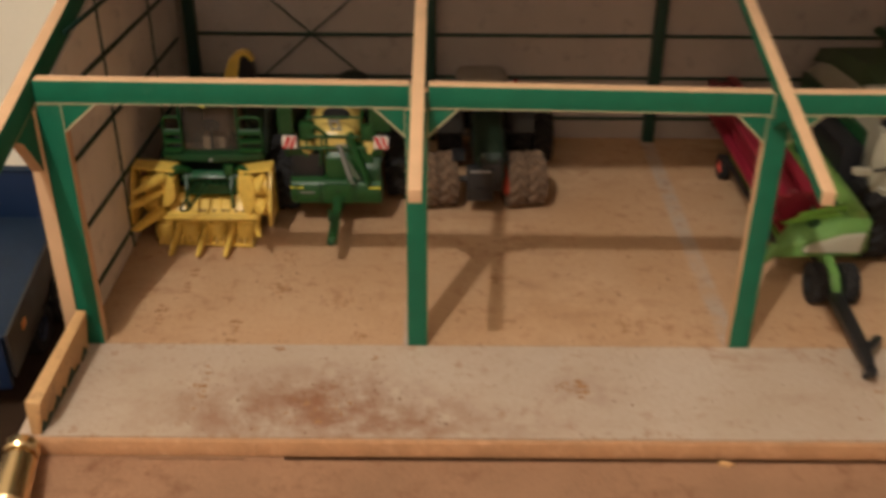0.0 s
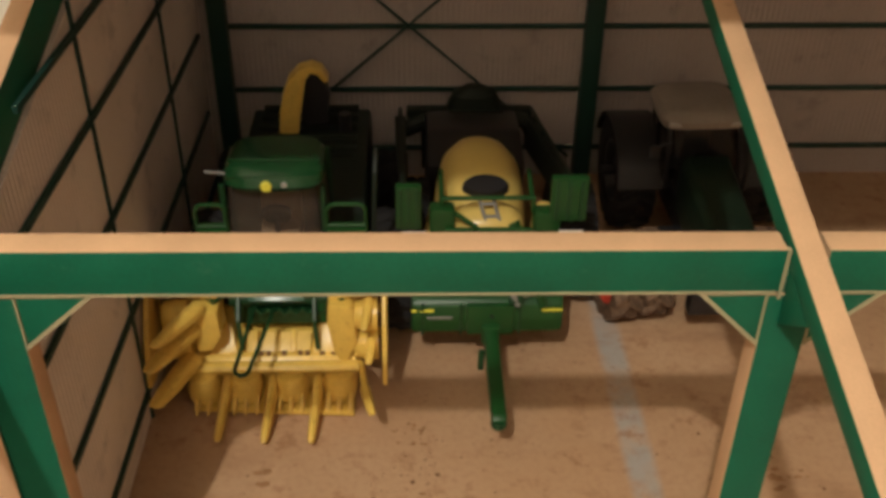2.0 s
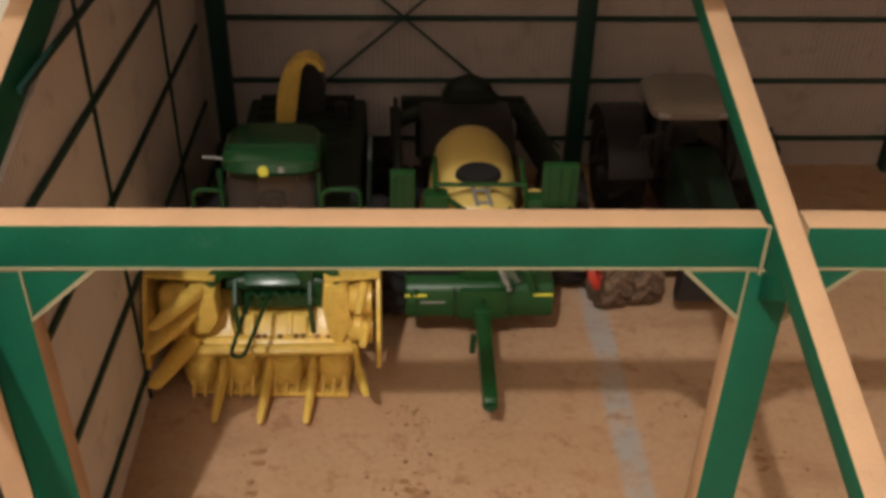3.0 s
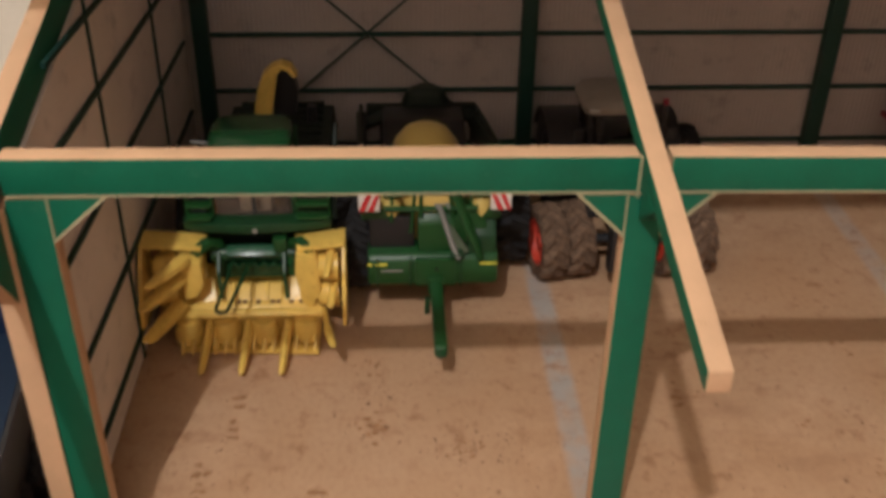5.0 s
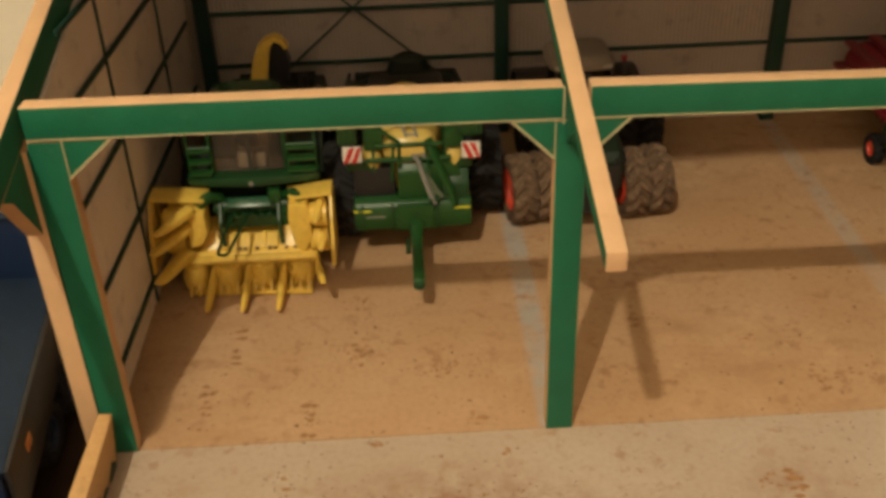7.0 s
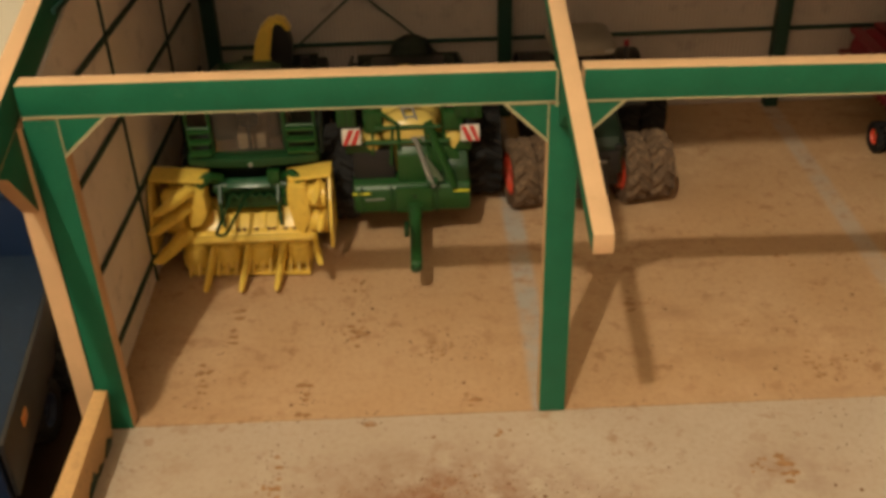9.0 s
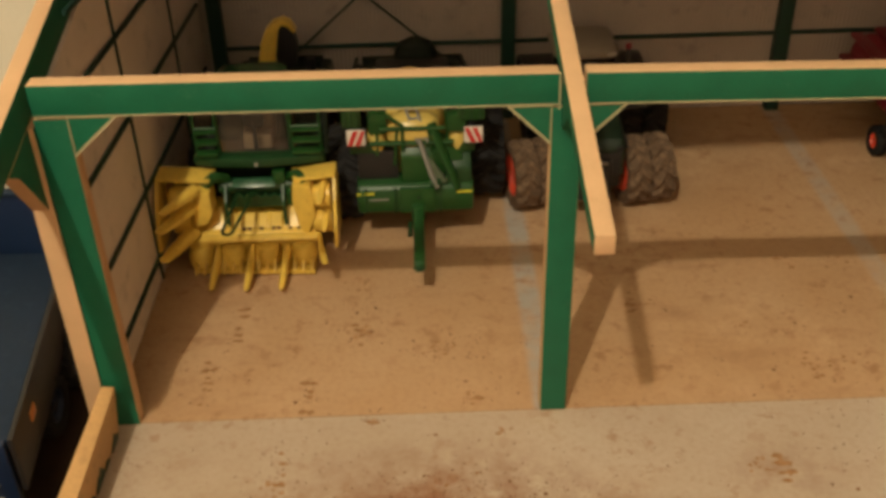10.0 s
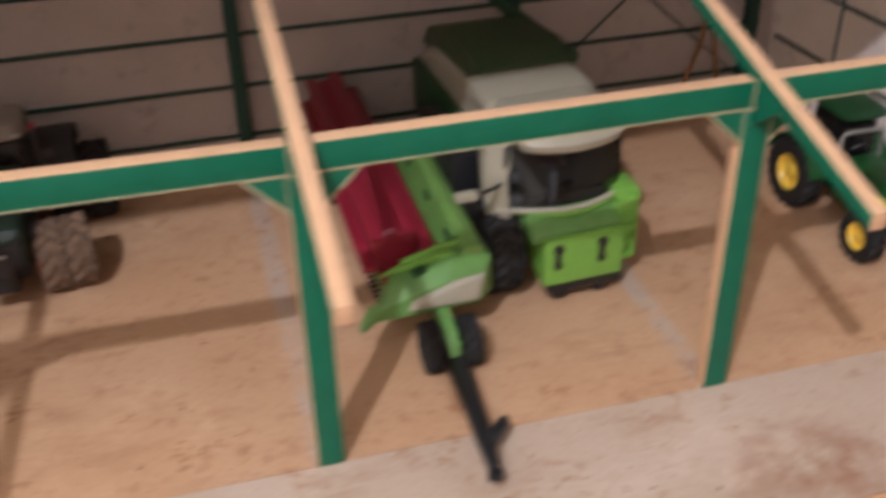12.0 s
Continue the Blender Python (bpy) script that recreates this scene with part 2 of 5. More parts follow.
# ---- shape helpers ----
def join(bm, other):
    me = bpy.data.meshes.new("tmp")
    other.to_mesh(me)
    other.free()
    bm.from_mesh(me)
    bpy.data.meshes.remove(me)
    return bm


def bevelled(b, bev, seg=2):
    if bev:
        bmesh.ops.bevel(b, geom=b.edges[:], offset=bev, segments=seg, affect="EDGES", profile=0.6, clamp_overlap=True)
    return b


def slots(b, mi):
    if mi:
        b.normal_update()
        for f in b.faces:
            f.material_index = mi(f.normal)


def box(bm, lo, hi, bev=0.0006, turn=None, mi=None):
    """A box from its low to its high corner, its edges rounded, turned about its middle. mi(normal) gives the material slot."""
    b = bmesh.new()
    bmesh.ops.create_cube(b, size=1)
    c = [(p + q) / 2 for p, q in zip(lo, hi)]
    bmesh.ops.scale(b, vec=[max(1e-5, q - p) for p, q in zip(lo, hi)], verts=b.verts[:])
    bevelled(b, min(bev, 0.45 * min(q - p for p, q in zip(lo, hi))))
    slots(b, mi)
    m = Matrix.Translation(c) @ (Euler([radians(a) for a in turn]).to_matrix().to_4x4() if turn else Matrix())
    bmesh.ops.transform(b, matrix=m, verts=b.verts[:])
    return join(bm, b)


def cyl(bm, p0, p1, r, r1=None, seg=16, bev=0.0):
    p0, p1 = Vector(p0), Vector(p1)
    b = bmesh.new()
    bmesh.ops.create_cone(b, cap_ends=True, segments=seg, radius1=r, radius2=r if r1 is None else r1, depth=(p1 - p0).length)
    if bev:
        bevelled(b, bev, 1)
    q = (p1 - p0).to_track_quat("Z", "Y").to_matrix().to_4x4()
    bmesh.ops.transform(b, matrix=Matrix.Translation((p0 + p1) / 2) @ q, verts=b.verts[:])
    return join(bm, b)


def prism(bm, poly, axis, a, b_, bev=0.0006, mi=None):
    """A polygon in the plane across the axis (0: y,z; 1: x,z; 2: x,y), drawn out from a to b_."""
    b = bmesh.new()

    def at(u, v, w):
        return ((w, u, v), (u, w, v), (u, v, w))[axis]
    lo = [b.verts.new(at(u, v, a)) for u, v in poly]
    hi = [b.verts.new(at(u, v, b_)) for u, v in poly]
    k = len(poly)
    b.faces.new(lo)
    b.faces.new(hi[::-1])
    for i in range(k):
        b.faces.new((lo[i], hi[i], hi[(i + 1) % k], lo[(i + 1) % k]))
    bmesh.ops.recalc_face_normals(b, faces=b.faces[:])
    bevelled(b, bev)
    slots(b, mi)
    return join(bm, b)


def tube(bm, pts, r, seg=8, flat=1.0):
    """A bent bar through the points; flat under 1 squashes it sideways."""
    b = bmesh.new()
    pts = [Vector(p) for p in pts]
    rings = []
    for i, p in enumerate(pts):
        d = (pts[min(i + 1, len(pts) - 1)] - pts[max(i - 1, 0)]).normalized()
        q = d.to_track_quat("Z", "Y")
        rings.append([b.verts.new(p + q @ Vector((r * math.cos(2 * math.pi * k / seg), r * flat * math.sin(2 * math.pi * k / seg), 0))) for k in range(seg)])
    for u, v in zip(rings, rings[1:]):
        for k in range(seg):
            b.faces.new((u[k], u[(k + 1) % seg], v[(k + 1) % seg], v[k]))
    b.faces.new(rings[0][::-1])
    b.faces.new(rings[-1])
    bmesh.ops.recalc_face_normals(b, faces=b.faces[:])
    return join(bm, b)


def arc(c, r, a0, a1, k, plane="xz"):
    out = []
    for i in range(k + 1):
        a = radians(a0 + (a1 - a0) * i / k)
        u, v = r * math.cos(a), r * math.sin(a)
        out.append((c[0] + u, c[1], c[2] + v) if plane == "xz" else (c[0], c[1] + u, c[2] + v))
    return out


def lathe(bm, prof, o, axis="x", seg=28):
    """Spin a profile of (radius, along) about an axis through o."""
    b = bmesh.new()
    rings = []
    for r, h in prof:
        ring = []
        for k in range(seg):
            a = 2 * math.pi * k / seg
            u, v = r * math.cos(a), r * math.sin(a)
            ring.append(b.verts.new({"x": (o[0] + h, o[1] + u, o[2] + v), "y": (o[0] + u, o[1] + h, o[2] + v), "z": (o[0] + u, o[1] + v, o[2] + h)}[axis]))
        rings.append(ring)
    for u, v in zip(rings, rings[1:]):
        for k in range(seg):
            b.faces.new((u[k], u[(k + 1) % seg], v[(k + 1) % seg], v[k]))
    b.faces.new(rings[0])
    b.faces.new(rings[-1])
    bmesh.ops.recalc_face_normals(b, faces=b.faces[:])
    return join(bm, b)


def loft(bm, rings, smooth=True):
    """A skin over rings of equally many points, closed at both ends."""
    b = bmesh.new()
    vs = [[b.verts.new(p) for p in r] for r in rings]
    k = len(vs[0])
    for u, v in zip(vs, vs[1:]):
        for i in range(k):
            b.faces.new((u[i], u[(i + 1) % k], v[(i + 1) % k], v[i]))
    b.faces.new(vs[0])
    b.faces.new(vs[-1])
    bmesh.ops.recalc_face_normals(b, faces=b.faces[:])
    return join(bm, b)


def oval(cx, cy, z, rx, ry, k=20, power=2.5):
    out = []
    for i in range(k):
        a = 2 * math.pi * i / k
        c, s = math.cos(a), math.sin(a)
        out.append((cx + rx * math.copysign(abs(c) ** (2 / power), c), cy + ry * math.copysign(abs(s) ** (2 / power), s), z))
    return out


def thing(name, at, label, category, group=""):
    e = new(name)
    e.location, e.rotation_euler = at, (0, 0, 0)
    e.empty_display_size = 0.01
    return tagged(e, label, category, group)


def part(name, bm, material, parent, label="", smooth=28):
    """Links a bmesh, made in world places, as one mesh under a thing or a part."""
    me = bpy.data.meshes.new(name)
    bm.to_mesh(me)
    bm.free()
    for m in material if isinstance(material, (list, tuple)) else (material,):
        me.materials.append(m)
    if smooth:
        me.shade_smooth()
        me.set_sharp_from_angle(angle=radians(smooth))
    ob = new(name, me)
    ob.parent = parent
    if parent is not None and parent.type == "EMPTY":
        ob.matrix_parent_inverse = Matrix.Translation(-Vector(parent.location))
    return tagged(ob, label)


def settle(e, turn):
    """Turn a finished thing about its base, in degrees."""
    e.rotation_euler = (0, 0, radians(turn))


def B():
    return bmesh.new()


def solid(name, bm, material, label, category, kind=""):
    ob = part(name, bm, material, None)
    return tagged(ob, label, category, kind=kind)


def wheel(parent, x0, x1, y, r, tyre_mat, rim_mat, rim=0.55, lugs=20, out=1, label="", height=0.0, deep=0.045):
    """A wheel on an x axle: rim disc with hub, and a tyre with chevron lugs. out: the side (+1, -1) that the dish faces."""
    w, c = x1 - x0, ((x0 + x1) / 2, y, r + height)
    bm = B()
    face = w / 2 * out
    lathe(bm, [(0.001, face * 0.62), (r * 0.16, face * 0.62), (r * 0.18, face * 0.3), (r * rim * 0.8, face * 0.35), (r * rim * 0.93, face * 0.8), (r * rim, face * 0.82), (r * rim, -face * 0.8), (0.001, -face * 0.8)], c)
    for k in range(6):
        a = math.pi * k / 3
        cyl(bm, (c[0] + face * 0.3, c[1] + r * 0.33 * math.cos(a), c[2] + r * 0.33 * math.sin(a)), (c[0] + face * 0.48, c[1] + r * 0.33 * math.cos(a), c[2] + r * 0.33 * math.sin(a)), r * 0.045, seg=6)
    rim_ob = part("wheel", bm, rim_mat, parent, label)
    bm = B()
    h, k = w / 2, lugs * 4
    rows = [(r * rim, -0.8, 0), (r * rim * 1.12, -0.95, 0), (r * 0.84, -1.0, 0), (r * 0.93, -0.92, 1), (r * 0.955, -0.62, 1), (r * 0.965, -0.3, 1), (r * 0.965, 0.0, 2),
            (r * 0.965, 0.3, 1), (r * 0.955, 0.62, 1), (r * 0.93, 0.92, 1), (r * 0.84, 1.0, 0), (r * rim * 1.12, 0.95, 0), (r * rim, 0.8, 0)]
    rings = []
    for q, u, lug in rows:
        ring = []
        for i in range(k):
            a = 2 * math.pi * (i + 2.6 * abs(u) * (1 if lug else 0)) / k
            up = (i % 4 in (0, 1)) if u <= 0 else (i % 4 in (2, 3))
            rr = q + r * (deep if up else -deep) * (1 if lug == 1 else 0)
            ring.append(bm.verts.new((c[0] + u * h, c[1] + rr * math.cos(a), c[2] + rr * math.sin(a))))
        rings.append(ring)
    for u, v in zip(rings, rings[1:]):
        for i in range(k):
            bm.faces.new((u[i], u[(i + 1) % k], v[(i + 1) % k], v[i]))
    bmesh.ops.recalc_face_normals(bm, faces=bm.faces[:])
    part("tyre", bm, tyre_mat, rim_ob, "ribbed tractor tyre")
    return rim_ob


# ---- the room ----
def room_wall(name, lo, hi, material, label, category="wall"):
    return solid(name, box(B(), lo, hi, 0.0), material, label, category, "structure")


X0, X1, Y0, Y1, TOP = -1.25, 1.55, -1.65, 0.5, 1.75
# brown sheet with an open seam along the apron's front
bm = B()
for lo, hi in (((-0.2225, -0.0850, -0.05), (X1, Y1, -0.012)), ((-0.2225, Y0, -0.05), (X1, -0.0929, -0.012)),
               ((-0.2225, -0.0929, -0.05), (-0.1545, -0.0850, -0.012)), ((-0.1545, -0.0918, -0.05), (-0.0960, -0.0850, -0.012)), ((-0.0960, -0.0929, -0.05), (-0.0740, -0.0850, -0.012)), ((-0.2225, Y0, -0.06), (X1, Y1, -0.05))):
    box(bm, lo, hi, 0.0)
solid("ground", bm, CARPET, "brown hardboard sheet that the toy shed stands on", "ground", "structure")
# Ground by the trailer, the shadow there given as near-black colour
room_wall("ground_beside", (X0, Y0, -0.05), (-0.2225, Y1, -0.012), SHADED_GROUND, "ground beside the toy shed, coloured dark for shade", "ground")
# All but wall_side are unseen, added to close the room and bounce lamplight
room_wall("wall_back", (-0.2195, 0.42, -0.05), (X1, Y1, TOP), WARM, "warm beige room wall behind the shed")
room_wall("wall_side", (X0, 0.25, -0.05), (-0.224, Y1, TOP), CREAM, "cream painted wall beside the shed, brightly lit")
room_wall("wall_west", (X0 - 0.08, Y0, -0.05), (X0, Y1, TOP), WARM, "warm beige painted room wall")
room_wall("wall_east", (X1, Y0, -0.05), (X1 + 0.08, Y1, TOP), WARM, "warm beige painted room wall")
room_wall("wall_south", (X0 - 0.08, Y0 - 0.08, -0.05), (X1 + 0.08, Y0, TOP), WARM, "warm beige painted room wall")
room_wall("ceiling", (X0 - 0.08, Y0 - 0.08, TOP), (X1 + 0.08, Y1, TOP + 0.08), CEIL, "plain white room ceiling", "ceiling")
# unseen wall added over the shed; its lower edge cuts lamplight off the rear
solid("shade_wall", prism(B(), [(-0.2520, -0.0300), (X1, 0.0200), (X1, 0.0350), (-0.2520, -0.0150)], 2, 0.3240, TOP, 0.0), WARM, "unseen beige wall added to shade the rear of the shed", "wall", "structure")

# ---- the shed ----
PITCH, THICK = 0.2, 0.0084
BACK, LEFT, RIGHT = 0.324, -0.2115, 0.6115
SLOPE = 0.240


def roof_line(y):
    return 0.1742 + SLOPE * y


def sagging(x, a, b, c):
    """Height along the front: the beams drop a little from the left end to the right."""
    return a + (b - a) * (x + 0.2) / 0.2 if x < 0 else b + (c - b) * min(x / 0.2, 1.0)


def beam_lo(x):
    return sagging(x, 0.1611, 0.1598, 0.1572)


def beam_hi(x):
    return sagging(x, 0.1745, 0.1731, 0.1700)


# base board: indoor part and apron butt at the post line
floor = solid("floor", box(B(), (-0.2215, 0.0015, -0.012), (0.6215, BACK + 0.012, 0), 0.0), FLOOR, "dusty tan hardboard shed floor with soil marks", "floor", "structure")
apron = solid("apron", box(B(), (-0.2215, -0.0872, -0.012), (0.6215, 0.0012, -0.0003), 0.0), APRON, "worn grey board apron with spilt soil", "floor", "structure")
bm = B()
box(bm, (-0.2125, -0.0908, -0.0115), (0.6215, -0.0875, -0.0006), 0.0008)
part("edging", bm, BOARD_EDGE, apron, "orange-brown raw board edge")

# timber frame
frame_thing = thing("shed_frame", (0.2, 0.0, 0.0), "green painted wooden frame of a toy machine shed with bare edges", "shed frame")
two = (GREEN, EDGE)
face_y = lambda nrm: 0 if abs(nrm.y) > 0.9 else 1
face_x = lambda nrm: 0 if abs(nrm.x) > 0.9 else 1

for k in range(5):
    x = k * PITCH - PITCH
    if k == 0:
        lo, hi = -0.2109, -0.1975
    elif k == 4:
        lo, hi = 0.5972, 0.6098
    else:
        lo, hi = ((-0.0078, 0.0046), (0.1935, 0.2061), (0.3922, 0.4053))[k - 1]
    BEAM_LO = beam_lo(x)
    post = part("front_post", box(B(), (lo, 0, 0), (hi, THICK, BEAM_LO - 0.0009), 0.0009, mi=face_y), two, frame_thing)
    if k in (1, 2, 3):
        part("post_tongue", box(B(), (x - 0.0049, 0.0006, BEAM_LO - 0.0007), (x + 0.0049, THICK - 0.0006, BEAM_LO + 0.0095), 0.0004, mi=face_y), two, frame_thing)
    # knee braces towards the neighbouring bays
    for s, ex in ((-1, lo), (1, hi)):
        if (k == 0 and s < 0) or (k == 4 and s > 0):
            continue
        leg, reach = 0.0175, 1.12 if k in (0, 4) else 1.01
        tri = [(ex + s * 0.0004, BEAM_LO - 0.0006), (ex + s * leg * reach, BEAM_LO - 0.0006), (ex + s * 0.0004, BEAM_LO - leg)]
        part("knee_brace", prism(B(), tri, 1, 0.0002, THICK - 0.0002, 0.0004, mi=face_y), two, frame_thing)
        # bare worn line along the slanting edge
        pts = sorted((Vector((p[0], p[1])) for p in tri), key=lambda p: p.y)
        low, far = pts[0], max(pts[1:], key=lambda p: abs(p.x - pts[0].x))
        mid = sum((p for p in pts), Vector((0, 0))) / len(pts)
        off = Vector((-(far - low).y, (far - low).x)).normalized() * 0.0011
        if off.dot(mid - low) < 0:
            off = -off
        part("worn_edge", prism(B(), [tuple(low), tuple(far), tuple(far + off), tuple(low + off)], 1, -0.0001, 0.0006, 0.0), SEAM, frame_thing, smooth=0)
        # pale filler lines in the joints
        bm = B()
        box(bm, (min(ex, ex + s * 0.0005), -0.0003, BEAM_LO - leg), (max(ex, ex + s * 0.0005), 0.001, BEAM_LO), 0.0)
        box(bm, (min(ex, ex + s * leg * (reach - 0.02)), -0.0003, BEAM_LO - 0.0006), (max(ex, ex + s * leg * (reach - 0.02)), 0.001, BEAM_LO - 0.0001), 0.0)
        part("joint_line", bm, SEAM, frame_thing, smooth=0)

for k in range(4):
    x0 = -0.2105 if k == 0 else (k - 1) * PITCH + 0.0052
    x1 = 0.6105 if k == 3 else k * PITCH - 0.0052
    a, b = (x0, beam_lo(x0)), (x1, beam_lo(x1))
    part("front_beam", prism(B(), [a, b, (x1, beam_hi(x1)), (x0, beam_hi(x0))], 1, -0.0002, THICK, 0.0008, mi=face_y), two, frame_thing)
    bm = B()
    prism(bm, [(x0 + 0.001, a[1] - 0.0001), (x1 - 0.001, b[1] - 0.0001), (x1 - 0.001, b[1] + 0.0005), (x0 + 0.001, a[1] + 0.0005)], 1, -0.0005, 0.0006, 0.0)
    box(bm, (x1 - 0.0002, -0.0004, b[1] - 0.002), (x1 + 0.0006, 0.0012, beam_hi(x1)), 0.0)
    part("joint_line", bm, SEAM, frame_thing, smooth=0)

for k in range(5):
    x = -0.2165 if k == 0 else 0.6165 if k == 4 else (k - 1) * PITCH - 0.0004
    y0, y1 = -0.0862, BACK
    d = 0.0165 if k in (0, 4) else 0.0078
    prof = [(y0, roof_line(y0) - d), (y0, roof_line(y0)), (y1, roof_line(y1)), (y1, roof_line(y1) - d)]
    part("rafter", prism(B(), prof, 0, x - 0.0037, x + 0.0037, 0.0010, mi=face_x), two, frame_thing)
    # short gusset under the overhang
    g = 0.017
    z = roof_line(0) - d
    prof = [(-0.0002, z - 0.0003), (-0.0002, z - g), (-g, z - SLOPE * g - 0.0003)]
    if k in (0, 4):
        prof = [(-0.0010, z - 0.0003), (-0.0010, 0.1200), (-0.0205, 0.1455), (-0.0290, z - SLOPE * 0.029 - 0.0003)]
        part("gusset", prism(B(), prof, 0, x - 0.0036, x + 0.0036, 0.0005, mi=face_x), two, frame_thing)
        continue
    part("gusset", prism(B(), prof, 0, x - 0.0035, x + 0.0035, 0.0005), GREEN, frame_thing)

for side, xo in ((-1, -0.2200), (1, 0.6110)):
    part("end_post", box(B(), (xo, -0.0008, 0), (xo + 0.009, 0.010, roof_line(0) - 0.0172), 0.0007, mi=face_x), two, frame_thing)
for k in range(5):
    x = (-0.2005, 0.0025, 0.1970, 0.3950, 0.5900)[k]
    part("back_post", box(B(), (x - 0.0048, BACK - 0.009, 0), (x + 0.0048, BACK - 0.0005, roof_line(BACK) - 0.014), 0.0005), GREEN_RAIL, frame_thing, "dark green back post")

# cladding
back = solid("wall_north", box(B(), (-0.2205, BACK, 0), (0.6205, BACK + 0.006, roof_line(BACK)), 0.0), CLAD_BACK_SHADED, "beige ribbed cladding with dark green rails", "wall", "structure")
for z in (0.0192, 0.0570, 0.0947, 0.1330, 0.1710, 0.2090):
    part("rail", box(B(), (-0.2, BACK - 0.0022, z - 0.0013), (0.6, BACK - 0.0001, z + 0.0013), 0.0003), GREEN_RAIL, back, "thin dark green rail")
for x in (-0.0985, 0.4930):
    for s in (-1, 1):
        part("cross_brace", tube(B(), [(x - s * 0.093, BACK - 0.0032, 0.014), (x + s * 0.093, BACK - 0.0032, 0.178)], 0.0008, 6), GREEN_RAIL, back, "thin dark cross brace")
for name, x, s in (("wall_west_shed", LEFT, -1), ("wall_east_shed", RIGHT, 1)):
    prof = [(0.0102, 0), (BACK - 0.0002, 0), (BACK - 0.0002, roof_line(BACK) - 0.0170), (0.0102, roof_line(0.0102) - 0.0170)]
    w = solid(name, prism(B(), prof, 0, min(x, x + s * 0.007), max(x, x + s * 0.007), 0.0), CLAD_SIDE_LIT, "beige ribbed end wall with dark green rails", "wall", "structure")
    # the rails drop a little towards the rear
    for z in (0.0145, 0.0570, 0.1030, 0.1455, 0.1780):
        y0, y1 = max(0.0105, (z - 0.1635) / SLOPE), BACK - 0.01
        za, zb = z - 0.05 * (y0 - 0.123), z - 0.05 * (y1 - 0.123)
        prof = [(y0, za - 0.0012), (y1, zb - 0.0012), (y1, zb + 0.0012), (y0, za + 0.0012)]
        part("rail", prism(B(), prof, 0, min(x, x - s * 0.0018), max(x, x - s * 0.0018), 0.0003), GREEN_RAIL, w, "thin dark green rail")
    for y in (0.1225, 0.2390):
        part("stud", box(B(), (min(x, x - s * 0.0014), y - 0.0006, 0), (max(x, x - s * 0.0014), y + 0.0006, roof_line(y) - 0.0145), 0.0002), GREEN_RAIL, w, "thin dark green stud")

# pine kerb on the apron's side
bm = B()
loft(bm, [[(-0.2135, -0.0045, -0.0002), (-0.2066, -0.0045, -0.0002), (-0.2032, -0.0045, 0.0280), (-0.2095, -0.0045, 0.0285)],
          [(-0.2135, -0.0870, -0.0002), (-0.2086, -0.0870, -0.0002), (-0.2050, -0.0870, 0.0215), (-0.2135, -0.0870, 0.0225)]])
bevelled(bm, 0.0009)
kerb = solid("kerb_strip", bm, PINE, "narrow pine strip along the apron's side, green paint smeared at its foot", "wood strip")
smear_rng = random.Random(3)
for y, long, high in ((-0.0130, 0.010, 0.0070), (-0.0260, 0.007, 0.0030), (-0.0370, 0.013, 0.0085), (-0.0500, 0.008, 0.0040), (-0.0610, 0.012, 0.0065), (-0.0730, 0.009, 0.0040), (-0.0820, 0.008, 0.0055)):
    foot = -0.2070 + (y + 0.0045) * 0.0247
    rim = [(y + long * (i / 8 - 0.5), high * (0.25 + math.sin(math.pi * i / 8)) * smear_rng.uniform(0.5, 1.0)) for i in range(9)]
    bm = B()
    loft(bm, [[(foot + z * 0.12 + t, v, z) for v, z in [(rim[0][0], -0.0004)] + rim + [(rim[-1][0], -0.0004)]] for t in (-0.0004, 0.0010)])
    part("paint_smear", bm, GREEN_RAIL, kerb, "dried green paint smear")


